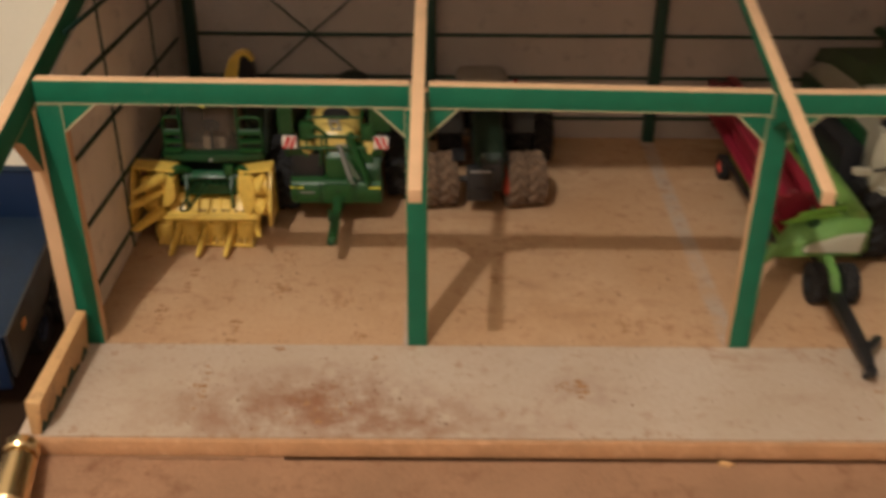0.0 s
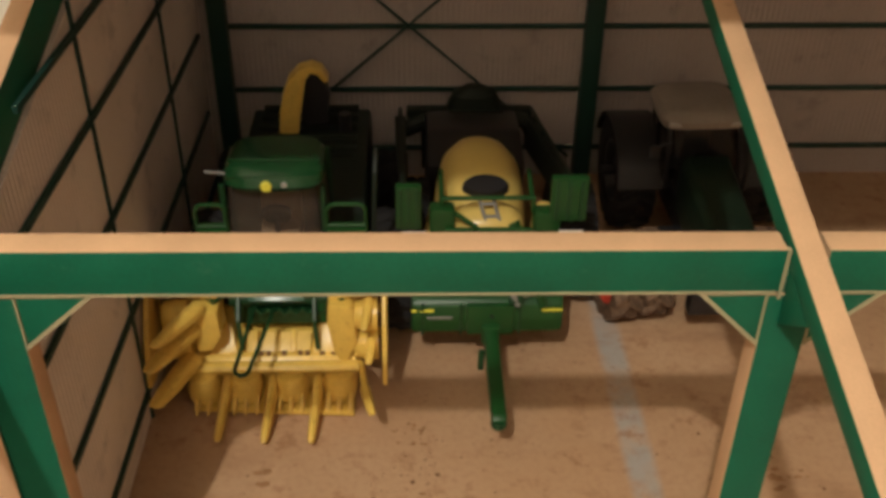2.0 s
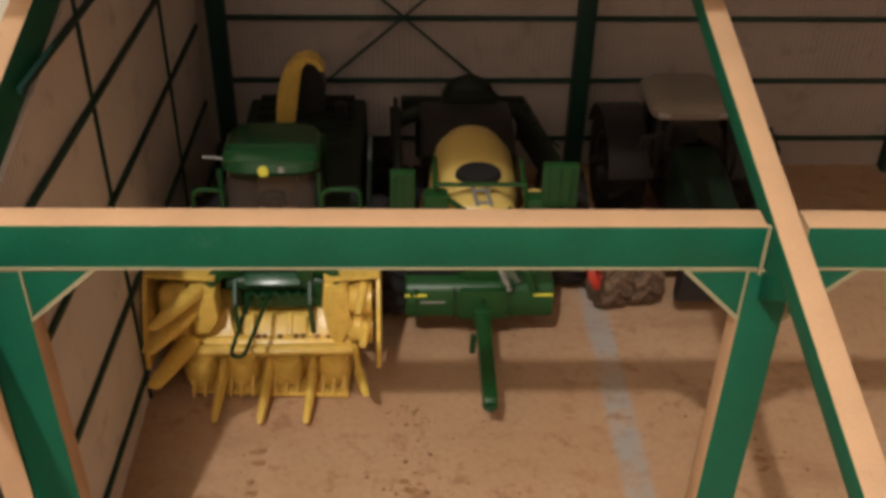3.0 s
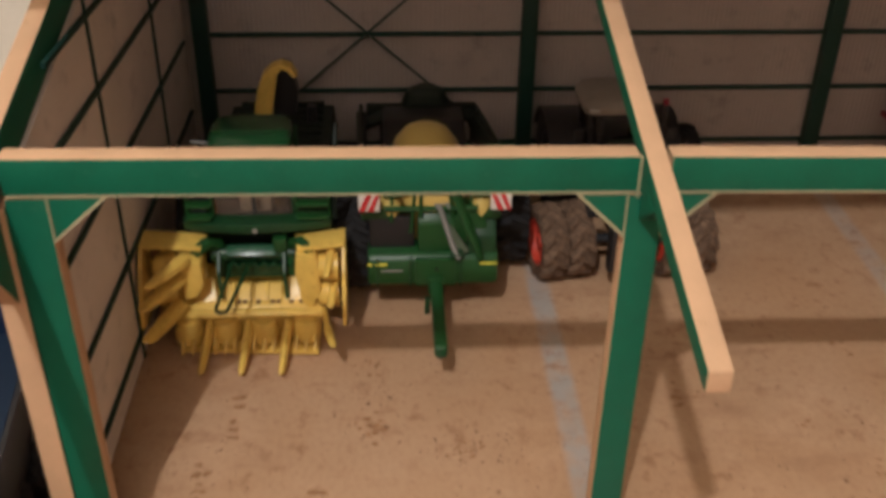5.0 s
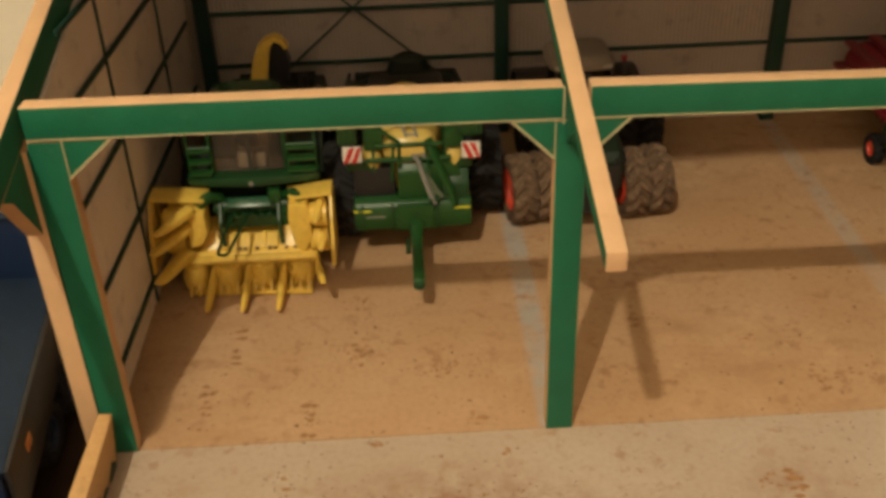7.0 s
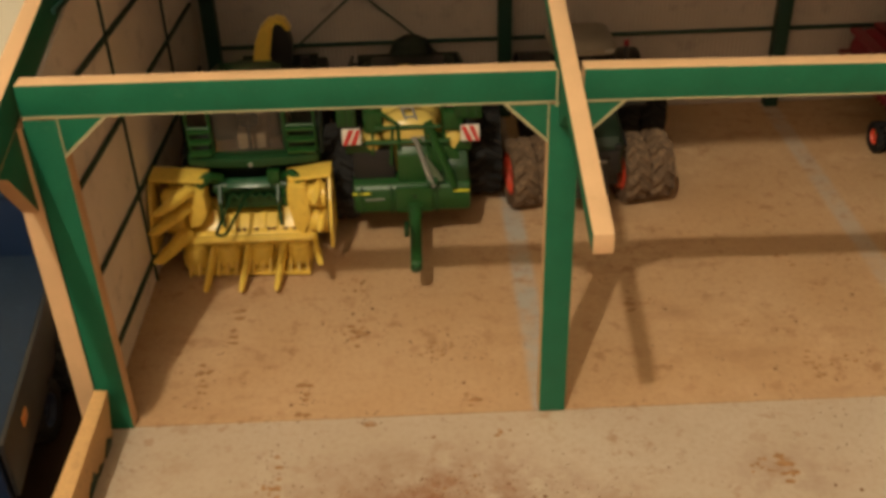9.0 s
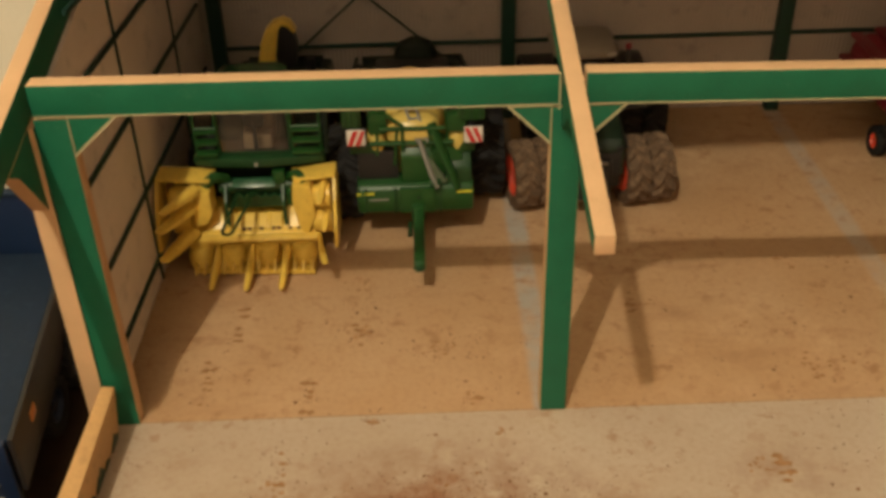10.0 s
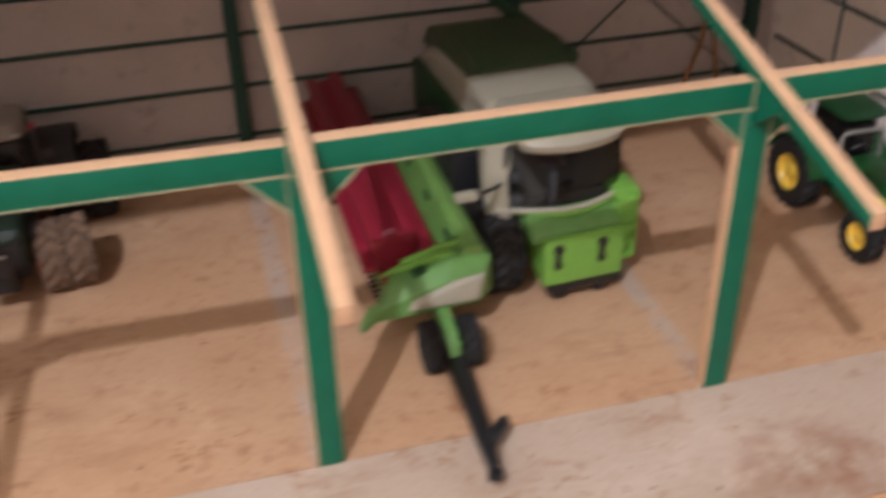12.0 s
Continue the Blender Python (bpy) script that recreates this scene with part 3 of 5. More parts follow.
# ---- forage harvester with folded maize header ----
def build_forager():
    e = thing("forage_harvester", (-0.15, 0.21, 0.0), "green toy forage harvester with folded yellow maize header and spout", "harvester")
    # chassis and engine body
    bm = B()
    prof = [(0.162, 0.030), (0.162, 0.056), (0.198, 0.056), (0.203, 0.060), (0.225, 0.064), (0.290, 0.062), (0.300, 0.052), (0.298, 0.024), (0.200, 0.020)]
    prism(bm, prof, 0, -0.181, -0.119, 0.003)
    body = part("body", bm, SHADE_GREEN, e, "green engine body darkened for shade")
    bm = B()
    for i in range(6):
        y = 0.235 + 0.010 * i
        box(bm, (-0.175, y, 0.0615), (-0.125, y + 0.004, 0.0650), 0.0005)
    part("vent_slat", bm, SHADE_GREEN, body, "engine vent slats darkened for shade")
    # cab
    bm = B()
    loft(bm, [oval(-0.1545, 0.176, 0.057, 0.022, 0.019, 24, 5), oval(-0.1550, 0.174, 0.078, 0.0215, 0.0195, 24, 5), oval(-0.1540, 0.172, 0.0985, 0.0190, 0.0175, 24, 5)])
    cab = part("cab_window", bm, TINTED, e, "brown tinted cab glass")
    cab.visible_shadow = False
    bm = B()
    box(bm, (-0.163, 0.172, 0.058), (-0.147, 0.184, 0.068), 0.002)
    box(bm, (-0.163, 0.184, 0.060), (-0.147, 0.189, 0.088), 0.002)
    part("seat", bm, TAN, e, "tan driver seat")
    bm = B()
    cyl(bm, (-0.155, 0.163, 0.058), (-0.155, 0.165, 0.078), 0.0012)
    cyl(bm, (-0.155, 0.1645, 0.078), (-0.155, 0.1670, 0.0795), 0.006, seg=20)
    part("steering_column", bm, BLACK, e)
    for px in (-0.1755, -0.1345):
        for py, ty in ((0.1580, 0.156), (0.190, 0.187)):
            part("cab_pillar", tube(B(), [(px, py, 0.057), (px, ty, 0.097)], 0.0013, 6), DGREEN, e)
    bm = B()
    loft(bm, [oval(-0.1537, 0.1648, 0.0983, 0.0186, 0.0162, 28, 4.5), oval(-0.1537, 0.1644, 0.1008, 0.0204, 0.0176, 28, 4.5), oval(-0.1537, 0.1650, 0.1040, 0.0200, 0.0164, 28, 4.5),
              oval(-0.1537, 0.1662, 0.1062, 0.0182, 0.0140, 28, 4.5), oval(-0.1537, 0.1668, 0.1069, 0.0150, 0.0110, 28, 4.5)])
    roof = part("cab_roof", bm, ROOF_GREEN, e, "glossy green cab roof")
    for i in range(3):
        bm = B()
        tube(bm, [(-0.1722, 0.1505 + 0.0042 * i, 0.1038 + 0.0014 * i), (-0.1705, 0.1500 + 0.0042 * i, 0.1044 + 0.0014 * i), (-0.1370, 0.1500 + 0.0042 * i, 0.1044 + 0.0014 * i), (-0.1353, 0.1505 + 0.0042 * i, 0.1038 + 0.0014 * i)], 0.0007, 8)
        part("roof_rib", bm, ROOF_GREEN, roof)
    bm = B()
    cyl(bm, (-0.1560, 0.1468, 0.1012), (-0.1560, 0.1500, 0.1012), 0.0024, seg=18, bev=0.0004)
    part("badge", bm, LAMP_Y, roof, "round yellow badge")
    bm = B()
    cyl(bm, (-0.1488, 0.1470, 0.1018), (-0.1488, 0.1500, 0.1018), 0.0014, seg=14, bev=0.0003)
    part("work_light", bm, GREY, roof, "small grey work light")
    part("mirror_arm", tube(B(), [(-0.1730, 0.156, 0.1025), (-0.1815, 0.155, 0.1040)], 0.0006, 6), LADDER, roof)
    # platform with steps and handrails
    bm = B()
    pts = [(-0.190, 0.158), (-0.189, 0.151), (-0.178, 0.1475), (-0.155, 0.1455), (-0.131, 0.1475), (-0.116, 0.151), (-0.115, 0.158)]
    prism(bm, pts, 2, 0.0572, 0.0622, 0.0012)
    plat = part("platform", bm, DGREEN, e, "dark green curved cab platform")
    bm = B()
    cyl(bm, (-0.1535, 0.1445, 0.0595), (-0.1535, 0.1462, 0.0595), 0.0012, seg=10)
    part("coupling_pin", bm, GREY, plat)
    for x, w in ((-0.1808, 0.0062), (-0.1250, 0.0080)):
        for i in range(3):
            bm = B()
            box(bm, (x - w, 0.1480 + 0.0015 * i, 0.0635 + 0.0062 * i), (x + w, 0.1545 + 0.0015 * i, 0.0655 + 0.0062 * i), 0.0008)
            part("step", bm, JGREEN, e, "green step")
        bm = B()
        tube(bm, [(x - w, 0.153, 0.063), (x - w, 0.153, 0.0865), (x - w * 0.85, 0.153, 0.0885), (x - w * 0.6, 0.153, 0.0893), (x + w * 0.6, 0.153, 0.0893), (x + w * 0.85, 0.153, 0.0885), (x + w, 0.153, 0.0865), (x + w, 0.153, 0.063)], 0.0009, 8)
        tube(bm, [(x - w, 0.153, 0.0790), (x + w, 0.153, 0.0790)], 0.0008, 6)
        part("handrail", bm, JGREEN, e, "green tube handrail")
    part("mirror_post", tube(B(), [(-0.1145, 0.156, 0.060), (-0.113, 0.160, 0.100), (-0.1125, 0.166, 0.108)], 0.0011, 6), SHADE_GREEN, e)
    # wheels
    for x0, x1, o in ((-0.1985, -0.1815, -1), (-0.1165, -0.0965, 1)):
        wheel(e, x0, x1, 0.190, 0.029, RUBBER, RIM_YEL, out=o, label="yellow drive wheel")
        wheel(e, x0 + (-0.003 if o < 0 else -0.002), x1 + (0.002 if o < 0 else -0.003), 0.283, 0.019, RUBBER, RIM_YEL, out=o, lugs=16, label="yellow rear wheel")
    # discharge spout
    outer = [(-0.1650, 0.0560), (-0.1633, 0.0780), (-0.1612, 0.0880), (-0.1577, 0.0962), (-0.1523, 0.1015), (-0.1463, 0.1033), (-0.1412, 0.1012), (-0.1380, 0.0955)]
    inner = [(-0.1404, 0.0952), (-0.1430, 0.0990), (-0.1466, 0.1002), (-0.1492, 0.0966), (-0.1508, 0.0880), (-0.1527, 0.0780), (-0.1560, 0.0560)]
    spout = part("spout", prism(B(), [(x, z - 0.0020) for x, z in outer + inner], 1, 0.2570, 0.2670, 0.0004), YELLOW, e, "yellow curved discharge spout", smooth=40)
    # Black panel fills the arch where the hollow spout is only shaded
    dark_fill = inner[:6] + [(-0.1500, 0.0700), (-0.1400, 0.0715), (-0.1380, 0.0850)]
    part("spout_dark_fill", prism(B(), [(x, z - 0.0020) for x, z in dark_fill], 1, 0.2600, 0.2690, 0.0003), BLACK, spout, "black panel for the shaded hollow under the spout")
    bm = B()
    cyl(bm, (-0.131, 0.262, 0.060), (-0.131, 0.262, 0.074), 0.003, seg=12)
    part("exhaust", bm, BLACK, e)

    # ---- header, one level deeper ----
    def finger(parent, a, b, w, h, label="long yellow crop divider"):
        """A tapering divider with a ridged back and a blunt nose, from its root to its tip."""
        a, b = Vector(a), Vector(b)
        d = (b - a).normalized()
        side = d.cross(Vector((0, 0, 1))).normalized()
        up = side.cross(d)
        rings = []
        for q, fw, fh in ((0, 1.0, 1.0), (0.3, 0.96, 0.92), (0.7, 0.84, 0.66), (0.93, 0.70, 0.42), (1.0, 0.42, 0.22)):
            c = a.lerp(b, q)
            rings.append([c - side * w * fw - up * h * fh, c + side * w * fw - up * h * fh, c + side * w * fw * 0.95 + up * h * fh * 0.3,
                          c + side * w * fw * 0.4 + up * h * fh, c - side * w * fw * 0.4 + up * h * fh, c - side * w * fw * 0.95 + up * h * fh * 0.3])
        part("divider", bevelled(loft(B(), rings), 0.0004), YELLOW, parent, label)

    bm = B()
    prism(bm, [(0.1345, 0.0035), (0.1345, 0.0170), (0.1385, 0.0205), (0.1560, 0.0240), (0.1600, 0.0300), (0.1630, 0.0300), (0.1630, 0.0080), (0.1500, 0.0035)], 0, -0.1915, -0.1225, 0.0010)
    head = part("header", bm, YELLOW, e, "folded yellow maize header")
    part("cowl", tube(B(), [(-0.1945, 0.1342, 0.0178), (-0.1925, 0.1336, 0.0180), (-0.1225, 0.1336, 0.0180), (-0.1205, 0.1342, 0.0178)], 0.0030, 14, 0.8), YELLOW, head, "rounded yellow cowl across the rotors")
    part("bottom_plate", prism(B(), [(-0.1930, 0.1238), (-0.1235, 0.1196), (-0.1235, 0.1400), (-0.1930, 0.1400)], 2, 0.0015, 0.0034, 0.0004), YELLOW, head, "thin yellow bottom plate")
    for x, n in ((-0.1888, 2), (-0.1704, 3), (-0.1510, 3), (-0.1300, 3)):
        bm = B()
        lathe(bm, [(0.0002, 0.0160), (0.0060, 0.0156), (0.0072, 0.0128), (0.0077, 0.0095), (0.0072, 0.0040), (0.0002, 0.0040)], (x, 0.1325, 0), "z", 24)
        drum = part("rotor", bm, YELLOW, head, "yellow intake rotor")
        for k in range(n):
            u = x + (k - (n - 1) / 2) * 0.0048
            bm = B()
            loft(bm, [[(u - 0.0012, 0.1275, 0.0045), (u + 0.0012, 0.1275, 0.0045), (u + 0.0010, 0.1278, 0.0096), (u - 0.0010, 0.1278, 0.0096)],
                      [(u - 0.0010, 0.1222, 0.0034), (u + 0.0010, 0.1222, 0.0034), (u + 0.0009, 0.1228, 0.0075), (u - 0.0009, 0.1228, 0.0075)],
                      [(u - 0.0004, 0.1196, 0.0026), (u + 0.0004, 0.1196, 0.0026), (u + 0.0003, 0.1198, 0.0042), (u - 0.0003, 0.1198, 0.0042)]])
            part("rotor_tooth", bevelled(bm, 0.0003), YELLOW, drum)
    for x, tip in ((-0.1802, 0.1030), (-0.1606, 0.1018), (-0.1410, 0.1015)):
        finger(head, (x + 0.0020, 0.1320, 0.0130), (x, tip, 0.0042), 0.0023, 0.0034)
    # deck between the wings: two glossy plates, ribs and slots
    for x0, x1, y0, y1, rise, cut in ((-0.1865, -0.1742, 0.1388, 0.1475, 1.14, 0.0070), (-0.1735, -0.1425, 0.1402, 0.1475, 0.75, 0.0), (-0.1418, -0.1285, 0.1388, 0.1475, 1.14, 0.0030)):
        bm = B()
        loft(bm, [[(x0, y0, 0.0160), (x1, y0, 0.0160), (x1, y0, 0.0212), (x0, y0, 0.0212)], [(x0 + cut, y1, 0.0160), (x1 - cut * 0.4, y1, 0.0160), (x1 - cut * 0.4, y1, 0.0212 + (y1 - y0) * rise), (x0 + cut, y1, 0.0212 + (y1 - y0) * rise)]])
        part("top_plate", bevelled(bm, 0.0005), YELLOW_GLOSS, head, "glossy yellow top plate")
    for x in (-0.1668, -0.1572, -0.1500):
        part("rib", box(B(), (x - 0.0012, 0.1385, 0.0232), (x + 0.0012, 0.1490, 0.0252), 0.0008, turn=(37, 0, 0)), YELLOW, head)
    for x in (-0.1640, -0.1610, -0.1542, -0.1470, -0.1440, -0.1375, -0.1325):
        part("deck_slot", box(B(), (x - 0.0011, 0.1384, 0.0190), (x + 0.0011, 0.1400, 0.0218), 0.0002), TWIG, head, "small dark slot")

    # wings folded up on edge: trays open to the front, with rotors lying on their sides
    def wing(xo, xi, top, label):
        s = 1 if xo > xi else -1
        w = part("folded_wing", box(B(), (min(xo, xi), 0.1490, 0.0160), (max(xo, xi), 0.1515, top - 0.001), 0.0006), YELLOW, head, label)
        side = [(0.1488, top), (0.1370, top), (0.1290, 0.0440), (0.1222, 0.0290), (0.1200, 0.0188), (0.1290, 0.0165), (0.1488, 0.0165)]
        part("outer_plate", prism(B(), side, 0, min(xo, xo - s * 0.0020), max(xo, xo - s * 0.0020), 0.0005), YELLOW, w, "yellow end plate of the wing")
        bm = B()
        loft(bm, [[(xo - s * 0.0003, 0.1368, top + 0.0004), (xi, 0.1385, top - 0.0030), (xi, 0.1385, top - 0.0014), (xo - s * 0.0003, 0.1368, top + 0.0020)],
                  [(xo - s * 0.0003, 0.1530, top + 0.0004), (xi - s * 0.0020, 0.1530, top - 0.0025), (xi - s * 0.0020, 0.1530, top - 0.0009), (xo - s * 0.0003, 0.1530, top + 0.0020)]])
        part("top_cover", bevelled(bm, 0.0005), YELLOW, w, "yellow top cover of the wing")
        for z in (top - 0.0130, top - 0.0290):
            m = (xo + xi) / 2
            part("wing_rotor", lathe(B(), [(0.0002, -0.0060), (0.0060, -0.0055), (0.0072, -0.0020), (0.0076, 0.0050), (0.0002, 0.0050)], (m + s * 0.0030, 0.1412, z), "x", 20), YELLOW, w, "yellow intake rotor")
        # Brown blocks on the back plate stand for shaded openings
        for k in range(3):
            z = top - 0.0090 - 0.0130 * k
            part("wing_slot", box(B(), (min(xo - s * 0.0030, xo - s * 0.0080), 0.1470, z - 0.0035), (max(xo - s * 0.0030, xo - s * 0.0080), 0.1489, z + 0.0035), 0.0004), TWIG, w, "brown block for a shaded opening in the wing")
        return w

    wl = wing(-0.2098, -0.1800, 0.0548, "folded header wing on its edge beside the wall")
    part("wing_housing", prism(B(), [(-0.1888, 0.0500), (-0.1795, 0.0485), (-0.1790, 0.0350), (-0.1835, 0.0275), (-0.1905, 0.0265)], 1, 0.1330, 0.1480, 0.0020), YELLOW, wl, "yellow gear housing")
    finger(wl, (-0.1870, 0.1345, 0.0515), (-0.2015, 0.1100, 0.0500), 0.0034, 0.0028)
    finger(wl, (-0.1905, 0.1345, 0.0405), (-0.2044, 0.1062, 0.0402), 0.0042, 0.0026)
    finger(wl, (-0.1925, 0.1345, 0.0240), (-0.2037, 0.1035, 0.0236), 0.0046, 0.0026)
    wr = wing(-0.1088, -0.1330, 0.0540, "folded header wing on its edge")
    part("wing_housing", prism(B(), [(-0.1335, 0.0515), (-0.1230, 0.0500), (-0.1215, 0.0300), (-0.1275, 0.0170), (-0.1320, 0.0240), (-0.1345, 0.0400)], 1, 0.1345, 0.1485, 0.0020), YELLOW, wr, "yellow gear housing")
    finger(wr, (-0.1160, 0.1420, 0.0500), (-0.1185, 0.1260, 0.0440), 0.0022, 0.0016)
    finger(wr, (-0.1150, 0.1400, 0.0330), (-0.1170, 0.1240, 0.0270), 0.0024, 0.0018)
    finger(wr, (-0.1183, 0.1165, 0.0210), (-0.1146, 0.0995, 0.0218), 0.0022, 0.0020)
    part("peg_arm", tube(B(), [(-0.1183, 0.1165, 0.0210), (-0.1205, 0.1330, 0.0200)], 0.0014, 8), YELLOW, wr)
    # green carrying frame and linkage
    bm = B()
    box(bm, (-0.1755, 0.1520, 0.0270), (-0.1330, 0.1640, 0.0420), 0.0018)
    cyl(bm, (-0.1770, 0.1510, 0.0430), (-0.1310, 0.1510, 0.0430), 0.0040, seg=16)
    box(bm, (-0.1700, 0.1480, 0.0300), (-0.1380, 0.1530, 0.0370), 0.0012)
    mount = part("carrier", bm, DGREEN, head, "dark green header carrier")
    part("carrier_plate", box(B(), (-0.1685, 0.1440, 0.0462), (-0.1440, 0.1500, 0.0478), 0.0006, turn=(40, 0, 0)), CARRIER, mount, "glossy green plate")
    part("side_box", box(B(), (-0.1455, 0.1460, 0.0460), (-0.1385, 0.1530, 0.0540), 0.0012), JGREEN, mount)
    for s, x in ((-1, -0.1770), (1, -0.1330)):
        bm = B()
        tube(bm, [(x - s * 0.004, 0.1520, 0.0470), (x + s * 0.001, 0.1460, 0.0520), (x + s * 0.007, 0.1400, 0.0500)], 0.0034, 8)
        tube(bm, [(x - s * 0.003, 0.1520, 0.0450), (x - s * 0.004, 0.1480, 0.0400), (x - s * 0.004, 0.1470, 0.0330)], 0.0022, 8)
        part("fold_arm", bm, JGREEN, mount, "green folding arm")
    bm = B()
    p0, p1, s = Vector((-0.1640, 0.1470, 0.0400)), Vector((-0.1668, 0.1080, 0.0392)), Vector((0.0029, -0.0004, 0.0))
    tube(bm, [p0 - s * 0.8, p1 - s, p1 - s * 0.75 + (p1 - p0) * 0.06, p1 + (p1 - p0) * 0.085, p1 + s * 0.75 + (p1 - p0) * 0.06, p1 + s, p0 + s * 0.8 + Vector((0.004, 0, 0))], 0.0009, 8)
    part("stand_loop", bm, DGREEN, mount, "dark green wire stand")
    for x in (-0.1728, -0.1402):
        part("strut", tube(B(), [(x, 0.1480, 0.0460), (x, 0.1410, 0.0380), (x + 0.001, 0.1385, 0.0240)], 0.0011, 6), DGREEN, mount)
    part("hose", tube(B(), [(-0.168 + 0.0025 * i, 0.1465, 0.0370 + (0.003 if i % 2 else 0)) for i in range(14)], 0.0014, 8), DGREEN, mount)


build_forager()


# ---- trailed sprayer ----
def build_sprayer():
    e = thing("trailed_sprayer", (-0.065, 0.21, 0.0), "green toy trailed sprayer with pale yellow tank and folded booms", "sprayer")
    bm = B()
    up = 0.0040
    prof = [(0.1500, 0.0190 + up), (0.1490, 0.0270 + up), (0.1510, 0.0340 + up), (0.1550, 0.0365 + up), (0.1640, 0.0370 + up), (0.1670, 0.0340 + up), (0.1660, 0.0190 + up), (0.1610, 0.0160 + up), (0.1540, 0.0165 + up)]
    prism(bm, prof, 0, -0.0985, -0.0310, 0.0022)
    front = part("front_locker", bm, JGREEN, e, "glossy green front locker")
    part("locker_door", box(B(), (-0.0740, 0.1476, 0.0190 + up), (-0.0530, 0.1510, 0.0350 + up), 0.0012), JGREEN, front)
    part("latch", cyl(B(), (-0.0630, 0.1468, 0.0296 + up), (-0.0630, 0.1480, 0.0296 + up), 0.0009, seg=8), BLACK, front)
    for x0, x1 in ((-0.0985, -0.0960), (-0.0945, -0.0885), (-0.0410, -0.0318)):
        part("stripe", box(B(), (x0, 0.1485, 0.0312 + up), (x1, 0.1500, 0.0320 + up), 0.0002), LAMP_Y, front, "thin yellow line")
    for x in (-0.0765, -0.0505, -0.0935):
        part("locker_rib", box(B(), (x - 0.0006, 0.1485, 0.0185 + up), (x + 0.0006, 0.1505, 0.0350 + up), 0.0004), DGREEN, front)
    part("name_bar", box(B(), (-0.0915, 0.1487, 0.0272 + up), (-0.0805, 0.1497, 0.0282 + up), 0.0002), LADDER, front, "small pale lettering bar")
    # drawbar, clear of the floor
    bm = B()
    prof = [(0.1520, 0.0190), (0.1520, 0.0275), (0.1450, 0.0280), (0.1390, 0.0272), (0.1200, 0.0258), (0.1010, 0.0245), (0.0960, 0.0250), (0.0932, 0.0235), (0.0932, 0.0195), (0.0960, 0.0178), (0.1010, 0.0180), (0.1200, 0.0190), (0.1390, 0.0195), (0.1460, 0.0190)]
    prism(bm, prof, 0, -0.0664, -0.0602, 0.0012)
    bar = part("drawbar", bm, JGREEN, e, "green drawbar reaching forward over the floor")
    part("bar_bracket", box(B(), (-0.0674, 0.1452, 0.0190), (-0.0592, 0.1505, 0.0292), 0.0012), JGREEN, bar)
    part("tow_eye", lathe(B(), [(0.0010, 0.0004), (0.0028, 0.0004), (0.0034, 0.0020), (0.0028, 0.0036), (0.0010, 0.0036)], (-0.0635, 0.0942, 0.0190), "z", 16), DGREEN, bar)
    part("jack", tube(B(), [(-0.0682, 0.1330, 0.0260), (-0.0685, 0.1320, 0.0170)], 0.0015, 8), DGREEN, bar)
    # frame and deck
    bm = B()
    box(bm, (-0.0900, 0.168, 0.0200), (-0.0400, 0.300, 0.0270), 0.0015)
    box(bm, (-0.0975, 0.158, 0.0370), (-0.0740, 0.172, 0.0585), 0.0010)
    part("chassis", bm, BLACK, e, "black chassis behind the locker")
    bm = B()
    prism(bm, [(0.1540, 0.0400), (0.1552, 0.0560), (0.1590, 0.0615), (0.1700, 0.0615), (0.1700, 0.0400)], 0, -0.0725, -0.0530, 0.0016)
    box(bm, (-0.0905, 0.1580, 0.0690), (-0.0795, 0.1660, 0.0825), 0.0020)
    box(bm, (-0.0455, 0.1580, 0.0690), (-0.0345, 0.1660, 0.0805), 0.0020)
    prism(bm, [(-0.0560, 0.0430), (-0.0350, 0.0430), (-0.0370, 0.0560), (-0.0500, 0.0640), (-0.0560, 0.0560)], 1, 0.157, 0.172, 0.0015)
    part("pump_cover", bm, JGREEN, e, "green pump cover and side boxes")
    # tank
    bm = B()
    loft(bm, [oval(-0.0665, 0.198, 0.040, 0.0195, 0.032, 28, 2.6), oval(-0.0665, 0.197, 0.054, 0.0210, 0.035, 28, 2.6), oval(-0.0665, 0.197, 0.066, 0.0203, 0.033, 28, 2.5),
              oval(-0.0665, 0.198, 0.077, 0.0180, 0.028, 28, 2.4), oval(-0.0665, 0.200, 0.083, 0.0135, 0.021, 28, 2.2), oval(-0.0665, 0.202, 0.0865, 0.0075, 0.012, 28, 2), oval(-0.0665, 0.203, 0.0872, 0.002, 0.004, 28, 2)])
    tank = part("tank", bm, TANK, e, "pale yellow rounded tank", smooth=60)
    bm = B()
    loft(bm, [oval(-0.0650, 0.166, 0.060, 0.013, 0.007, 24, 3), oval(-0.0650, 0.165, 0.068, 0.0160, 0.0090, 24, 3), oval(-0.0650, 0.166, 0.075, 0.0145, 0.0080, 24, 2.6), oval(-0.0650, 0.168, 0.0785, 0.008, 0.005, 24, 2.3)])
    part("rinse_tank", bm, TANK, tank, "small glossy yellow front tank", smooth=60)
    for x in (-0.0865, -0.0400):
        bm = B()
        loft(bm, [oval(x, 0.168, 0.058, 0.005, 0.010, 16, 2.6), oval(x, 0.168, 0.064, 0.006, 0.011, 16, 2.6), oval(x, 0.172, 0.074, 0.004, 0.006, 16, 2.3)])
        part("side_tank", bm, TANK, tank, "pale side tank", smooth=60)
    bm = B()
    lathe(bm, [(0.0002, 0.0040), (0.0090, 0.0040), (0.0102, 0.0025), (0.0105, 0.0), (0.0002, 0.0)], (0, 0, 0), "z", 24)
